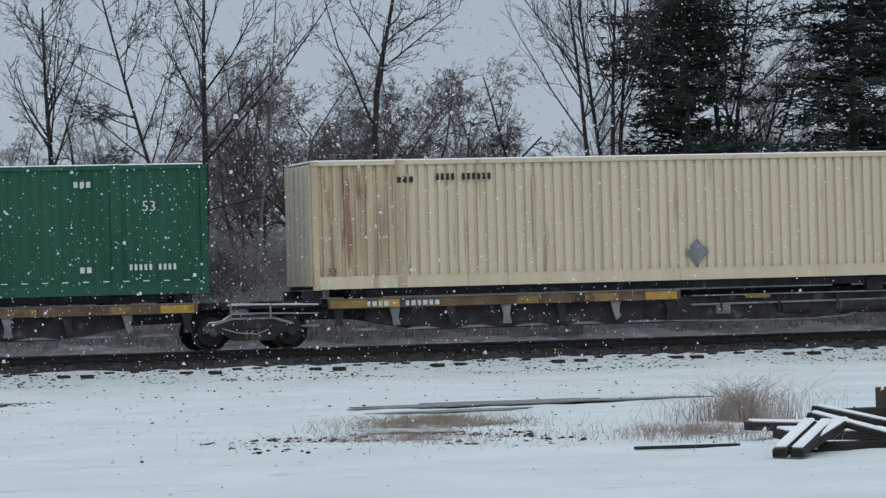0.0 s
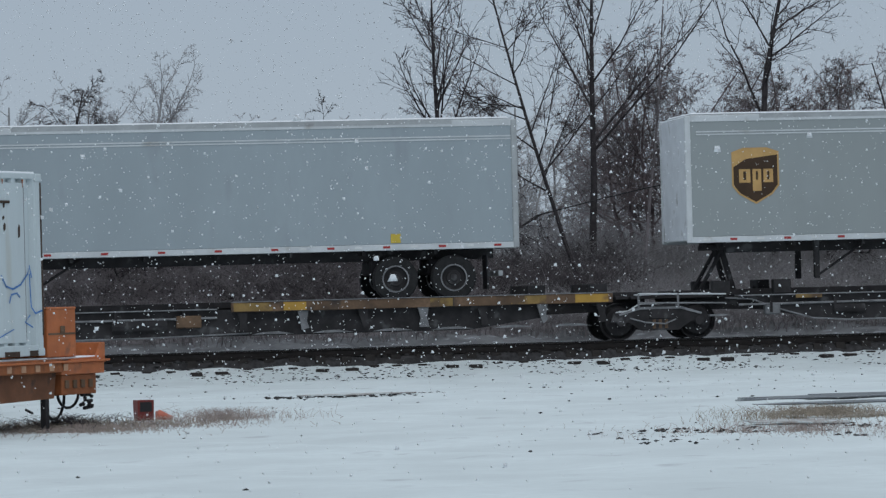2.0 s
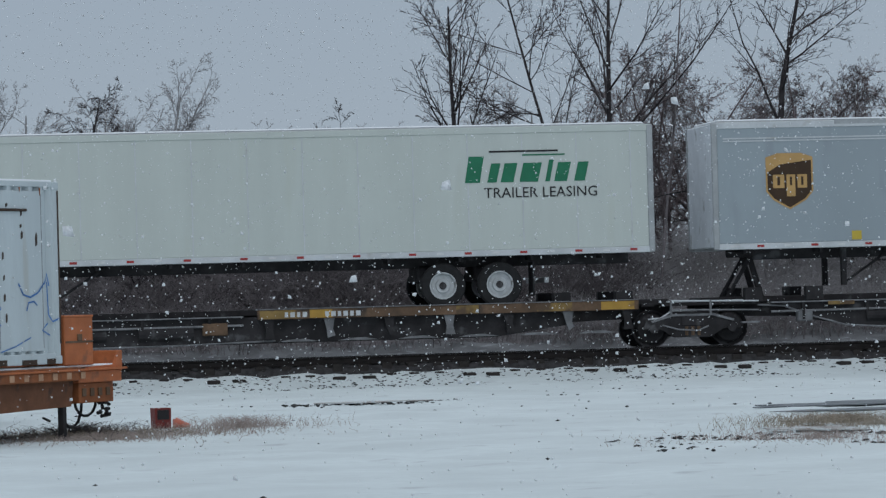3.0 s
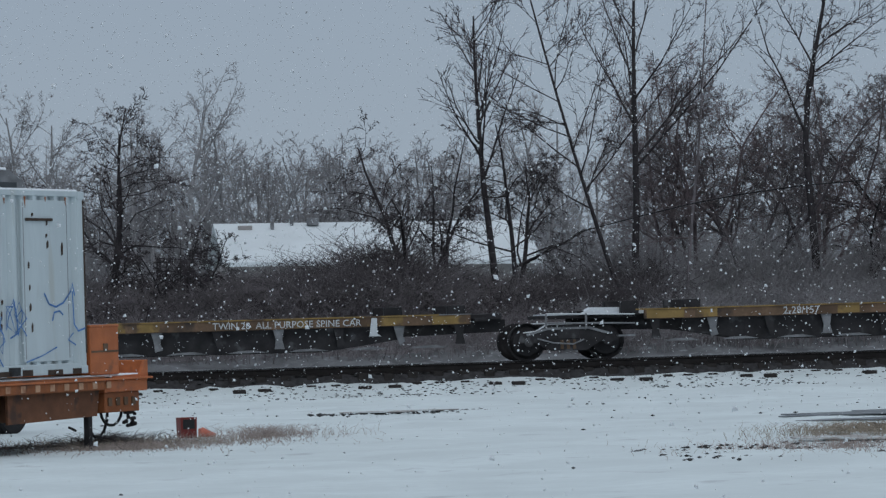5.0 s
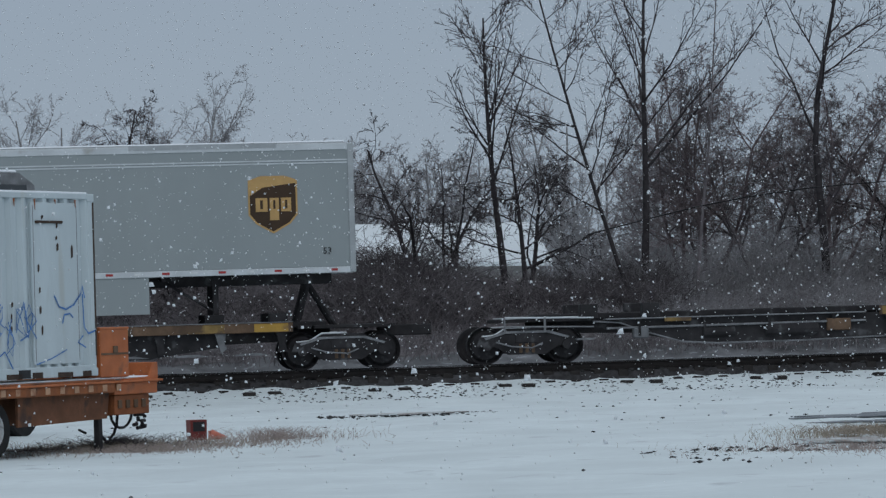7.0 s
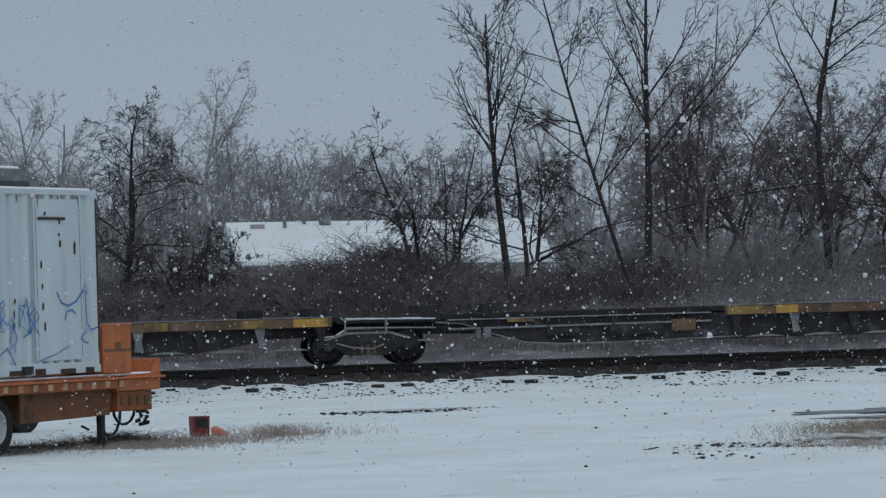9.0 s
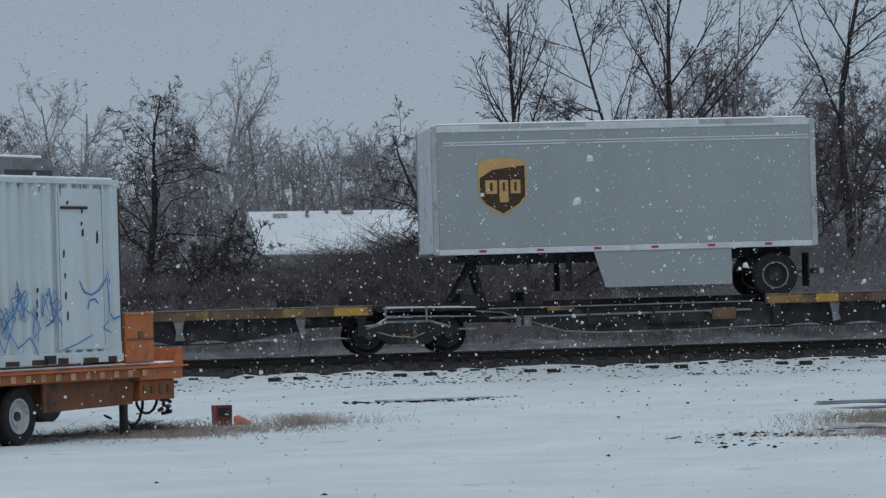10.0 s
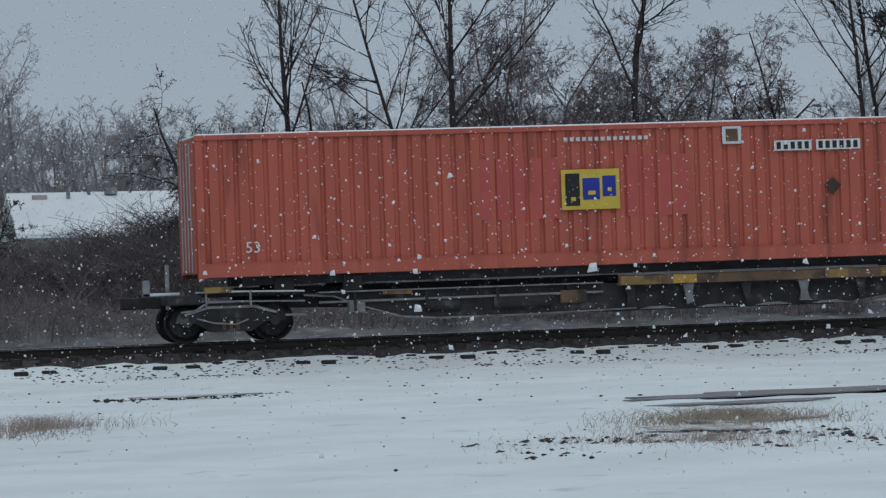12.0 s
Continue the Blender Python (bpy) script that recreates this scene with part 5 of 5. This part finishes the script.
def slush(name, label, cx, cy, rx, ry, turn, mat, seed, lift=0.012):
    r = np.random.default_rng(seed)
    bm = bmesh.new()
    n = 44
    ring = []
    for k in range(n):
        a = 2 * math.pi * k / n
        j = 1 + 0.22 * math.sin(3 * a + seed) + 0.14 * math.sin(7 * a + 2 * seed) + r.normal(0, 0.06)
        x, y = rx * j * math.cos(a), ry * j * math.sin(a) * (1 - 0.3 * math.cos(a))
        c, s = math.cos(radians(turn)), math.sin(radians(turn))
        px, py = cx + x * c - y * s, cy + x * s + y * c
        ring.append(bm.verts.new((px, py, height_at(px, py) + lift)))
    top = bmesh.ops.extrude_face_region(bm, geom=[bm.faces.new(ring)])
    bmesh.ops.translate(bm, verts=[v for v in top["geom"] if isinstance(v, bmesh.types.BMVert)], vec=(0, 0, 0.018))
    bmesh.ops.recalc_face_normals(bm, faces=bm.faces[:])
    return tagged(part(name, bm, mat), label, "ground", kind="structure")


slush("puddle", "long grey slushy puddle in the snow", 16.8, 58.6, 2.7, 0.9, -2, "puddle", 3, 0.02)
slush("puddle", "narrow grey puddle of slush", 14.8, 55.5, 1.2, 0.45, 3, "puddle", 5, 0.02)
slush("bare_patch", "strip of bare dark gravel in the snow", 8.6, 67.8, 0.95, 0.3, 2, "mud", 7, 0.03)
# a darker patch of ground below the bed
slush("bare_patch", "dark ground patch under the flatbed", 0.9, 55.4, 1.35, 0.6, 8, "earth", 14, 0.004)
slush("bare_patch", "brown bare gravel patch with dry grass", 13.3, 50.6, 0.8, 0.9, 10, "mud", 9, 0.012)
slush("bare_patch", "small bare gravel patch in thin snow", 12.3, 48.6, 0.5, 0.8, 20, "mud", 12, 0.012)


def grass(name, label, mat, n, cx, cy, rx, ry, tall, seed, rad=0.004, lean=0.5):
    r = np.random.default_rng(seed)
    a, q = r.random(n) * 6.283, np.abs(r.normal(0, 0.5, n))
    x, y = cx + rx * q * np.cos(a), cy + ry * q * np.sin(a)
    z = ground_height(x, y) - 0.02
    h = tall * r.uniform(0.3, 1.2, n)
    mx, my = x + r.normal(0, lean * 0.4, n) * h, y + r.normal(0, lean * 0.4, n) * h
    ex, ey = mx + r.normal(0, lean, n) * h, my + r.normal(0, lean, n) * h
    s = [np.stack([x, y, z, mx, my, z + h * 0.6, np.full(n, rad), np.full(n, rad * 0.7)], 1), np.stack([mx, my, z + h * 0.6, ex, ey, z + h, np.full(n, rad * 0.7), np.full(n, rad * 0.2)], 1)]
    v, f = sticks(np.concatenate(s), 3)
    return tagged(new(name, raw_mesh(name, v, f, mat)), label, "grass", kind="stuff")


grass("dry_grass", "straw-coloured dry grass poking through snow", "straw", 2600, 13.1, 50.4, 1.5, 2.2, 0.16, 81)
grass("dry_grass", "sparse dry grass and weeds in the snow", "dry_weed", 1500, 11.6, 45.8, 2.4, 3.4, 0.10, 82)
grass("dry_grass", "dry grass under the flatbed trailer", "straw", 2000, 2.7, 55.6, 2.4, 2.8, 0.12, 83)
grass("dry_grass", "flattened brown grass under the trailer end", "dry_weed", 2600, 2.9, 54.6, 2.7, 2.8, 0.09, 89, 0.005, 0.9)
grass("dry_grass", "dark dead stalks round the trailer legs", "vine", 500, 2.7, 55.6, 1.5, 1.6, 0.2, 90, 0.005, 0.9)
grass("dry_grass", "sparse dry weeds beside the crate", "dry_weed", 900, 5.2, 56.5, 1.3, 1.8, 0.2, 84)
grass("dry_grass", "dry grass around the timber pile", "dry_weed", 1100, 15.0, 44.5, 1.7, 3.2, 0.16, 85)
grass("weed_bush", "bushy clump of tall dry reddish weeds", "dry_weed", 380, 16.8, 48.0, 0.95, 0.7, 0.62, 86, 0.0035, 0.45)
grass("weed_bush", "pale dry weeds beside the bush", "dry_weed", 650, 17.0, 48.4, 1.2, 1.2, 0.42, 87, 0.0035, 0.4)


def stones(name, label, n, x0, x1, y0, y1, size, seed, flat=0.5, mat="rock"):
    r = np.random.default_rng(seed)
    x, y = r.uniform(x0, x1, n), y0 + (y1 - y0) * r.beta(2.2, 1.2, n)
    s = size * r.uniform(0.4, 1.4, n)
    octa = np.array([[1, 0, 0], [-1, 0, 0], [0, 1, 0], [0, -1, 0], [0, 0, 1], [0, 0, -1]], dtype=float) * np.array([1.4, 1, flat])
    v = np.stack([x, y, ground_height(x, y) + s * 0.15], 1)[:, None, :] + octa[None] * s[:, None, None] * r.uniform(0.6, 1.3, (n, 6, 1))
    tri = np.array([[0, 2, 4], [2, 1, 4], [1, 3, 4], [3, 0, 4], [2, 0, 5], [1, 2, 5], [3, 1, 5], [0, 3, 5]])
    f = (np.arange(n) * 6)[:, None, None] + tri[None]
    return tagged(new(name, raw_mesh(name, v.reshape(-1, 3), f.reshape(-1, 3), mat)), label, "stones", kind="stuff")


stones("ballast_stones", "dark ballast stones showing through shoulder snow", 2600, -6, 42, 76.8, 79.85, 0.025, 91)
stones("ballast_stones", "wet dark ballast between the ties", 9000, -6, 40, 79.9, 82.8, 0.05, 92, 0.8)
stones("debris", "small dark clods scattered on the snow", 320, 0, 24, 34, 76, 0.022, 93, 0.6)
stones("debris", "dark clods among the weeds", 260, 9, 13.5, 42, 48, 0.03, 94, 0.6)
stones("debris", "dark clods along the tyre ruts", 160, 7, 10.5, 67, 68.6, 0.035, 95, 0.5)

# house behind the bank
house = thing("house", "low house with a long snow-covered roof", "house", at=pose(19.3, 158, 2.0))
part("wall", box(-6.6, 6.2, -4.4, 4.4, 0, 2.1), "siding", house)
bm = bmesh.new()
for s in (-1, 1):
    vs = [bm.verts.new(c) for c in ((-6.9, s * 5.0, 1.95), (6.6, s * 5.0, 1.75), (6.6, 0, 3.55), (-6.9, 0, 3.7))]
    f = bm.faces.new(vs)
ex = bmesh.ops.extrude_face_region(bm, geom=bm.faces[:])
bmesh.ops.translate(bm, verts=[v for v in ex["geom"] if isinstance(v, bmesh.types.BMVert)], vec=(0, 0, 0.18))
bmesh.ops.recalc_face_normals(bm, faces=bm.faces[:])
part("roof", bm, "shingle", house, "snow-covered low gable roof")
for x, y, z, w, h in ((-2.9, -0.6, 3.7, 0.5, 0.3), (-3.6, -0.4, 3.6, 0.12, 0.5), (0.3, -0.3, 3.6, 0.12, 0.45), (-4.5, -0.9, 3.55, 0.14, 0.3)):
    part("roof_vent", box(x, x + w, y, y + 0.3, z, z + h, 0.02), "dusty", house)
part("roof_vent", box(-5.9, -5.3, -0.9, -0.6, 3.55, 3.75, 0.02), "siding", house)

# overhead cable on the far side of the track, and a pole line
pts = [(17.2, 96, 3.85), (18.9, 96, 4.24), (20.2, 96, 4.52), (21.6, 96, 4.75), (23.4, 96, 4.96), (25.4, 96, 5.08), (30, 96, 5.2), (38, 96, 5.6), (48, 96, 6.4)]
tagged(part("cable", tube(pts, 0.016), "black"), "thin black overhead cable sagging through the trees", "cable")
pts = [(-6 + k * 3.0, 150, 6.9 + 0.9 * ((k - 6) / 6) ** 2 * 0.3) for k in range(14)]
tagged(part("cable", tube(pts, 0.016), "dusty"), "distant thin overhead cable", "cable")

# ---- ties: bare-ended ones in pairs, the rest half under snow ----
track = tagged(new("track_ties"), "row of dark wooden ties half buried in ballast and snow", "track", kind="structure")
tie_me = from_bm("tie", box(-0.11, 0.11, -1.3, 1.3, -0.1, 0.1, 0.012), "tie")
clump_me = from_bm("tie_stub", box(-0.14, 0.14, -0.12, 0.12, -0.05, 0.05, 0.02), "tie")
dash_me = from_bm("tie_end", box(-0.10, 0.10, -0.08, 0.08, -0.03, 0.03, 0.012), "tie")
r = np.random.default_rng(97)
for k in range(-36, 62):
    x = 12.27 + 0.56 * k
    bare = k % 5 in (0, 1)
    part("tie", tie_me, None, track, at=pose(x, TRACK_Y - (0.05 if bare else 0.0), 0.43 + r.normal(0, 0.008), r.normal(0, 0.4), 0, r.normal(0, 0.8)))
    if bare:
        part("tie_stub", clump_me, None, track, at=pose(x + r.normal(0, 0.04), 79.38 + r.normal(0, 0.05), 0.245, 0, 0, r.normal(0, 9)))
    else:
        part("tie_end", dash_me, None, track, at=pose(x + r.normal(0, 0.05), 79.72 + r.normal(0, 0.03), 0.305, 0, 0, r.normal(0, 5)))

# ---- falling snow: rigid clouds of flakes that sink and drift ----
FLAKES = []


def flakes(n, near, farther, size, vx, vz, seed):
    r = np.random.default_rng(seed)
    y = (r.random(n) * (farther ** 2.2 - near ** 2.2) + near ** 2.2) ** (1 / 2.2)
    a = np.radians(r.uniform(-1.5, 23, n))
    x = y * np.tan(a) - vx * 12 * r.random(n)
    low, high = EYE - 0.06 * y, EYE + 0.105 * y - vz * 12
    z = low + (high - low) * r.random(n)
    s = size * r.lognormal(-0.15, 0.38, n)
    tetra = np.array([[1, 1, 1], [1, -1, -1], [-1, 1, -1], [-1, -1, 1]], dtype=float) * 0.75
    jit = r.uniform(0.5, 1.3, (n, 4, 1))
    v = np.stack([x, y, z], 1)[:, None, :] + tetra[None] * s[:, None, None] * jit
    tri = np.array([[0, 1, 2], [0, 3, 1], [0, 2, 3], [1, 3, 2]])
    f = (np.arange(n) * 4)[:, None, None] + tri[None]
    ob = tagged(new("falling_snow", raw_mesh("falling_snow", v.reshape(-1, 3), f.reshape(-1, 3), "flake")), "white snowflakes drifting down in the air", "snow", kind="stuff")
    FLAKES.append((ob, vx, 0.0, vz))


flakes(27000, 28, 79, 0.0088, 0.7, -1.1, 61), flakes(10000, 28, 79, 0.0135, 0.3, -1.3, 62)
flakes(3500, 12, 32, 0.007, 0.5, -1.2, 63), flakes(45000, 86, 150, 0.018, 0.6, -1.2, 64)
flakes(420, 5, 13, 0.008, 0.4, -1.0, 65)

# ---- motion ----
def motions():
    times = [0, 1 / 30, 2 / 30] + [k / 2 for k in range(1, 24)] + [12 - 2 / 30, 12 - 1 / 30, 12]
    for t, s, y, z in MOVING:
        walk(t, [(u, pose(s + SPEED * u + 0.25 * (min(u, 3.2) - 3.2), y, z)) for u in times])
        # wheels roll without slipping
        for bg in t.children:
            for w in bg.children:
                if w.name.startswith("wheelset"):
                    c = w.location.copy()
                    walk(w, [(k / 30, pose(c.x, 0, c.z, 0, math.degrees(SPEED * k / 30 / 0.425), 0)) for k in range(361)])
    for cloud, vx, vy, vz in FLAKES:
        walk(cloud, [(u, pose(vx * u, vy * u, vz * u)) for u in times])


motions()
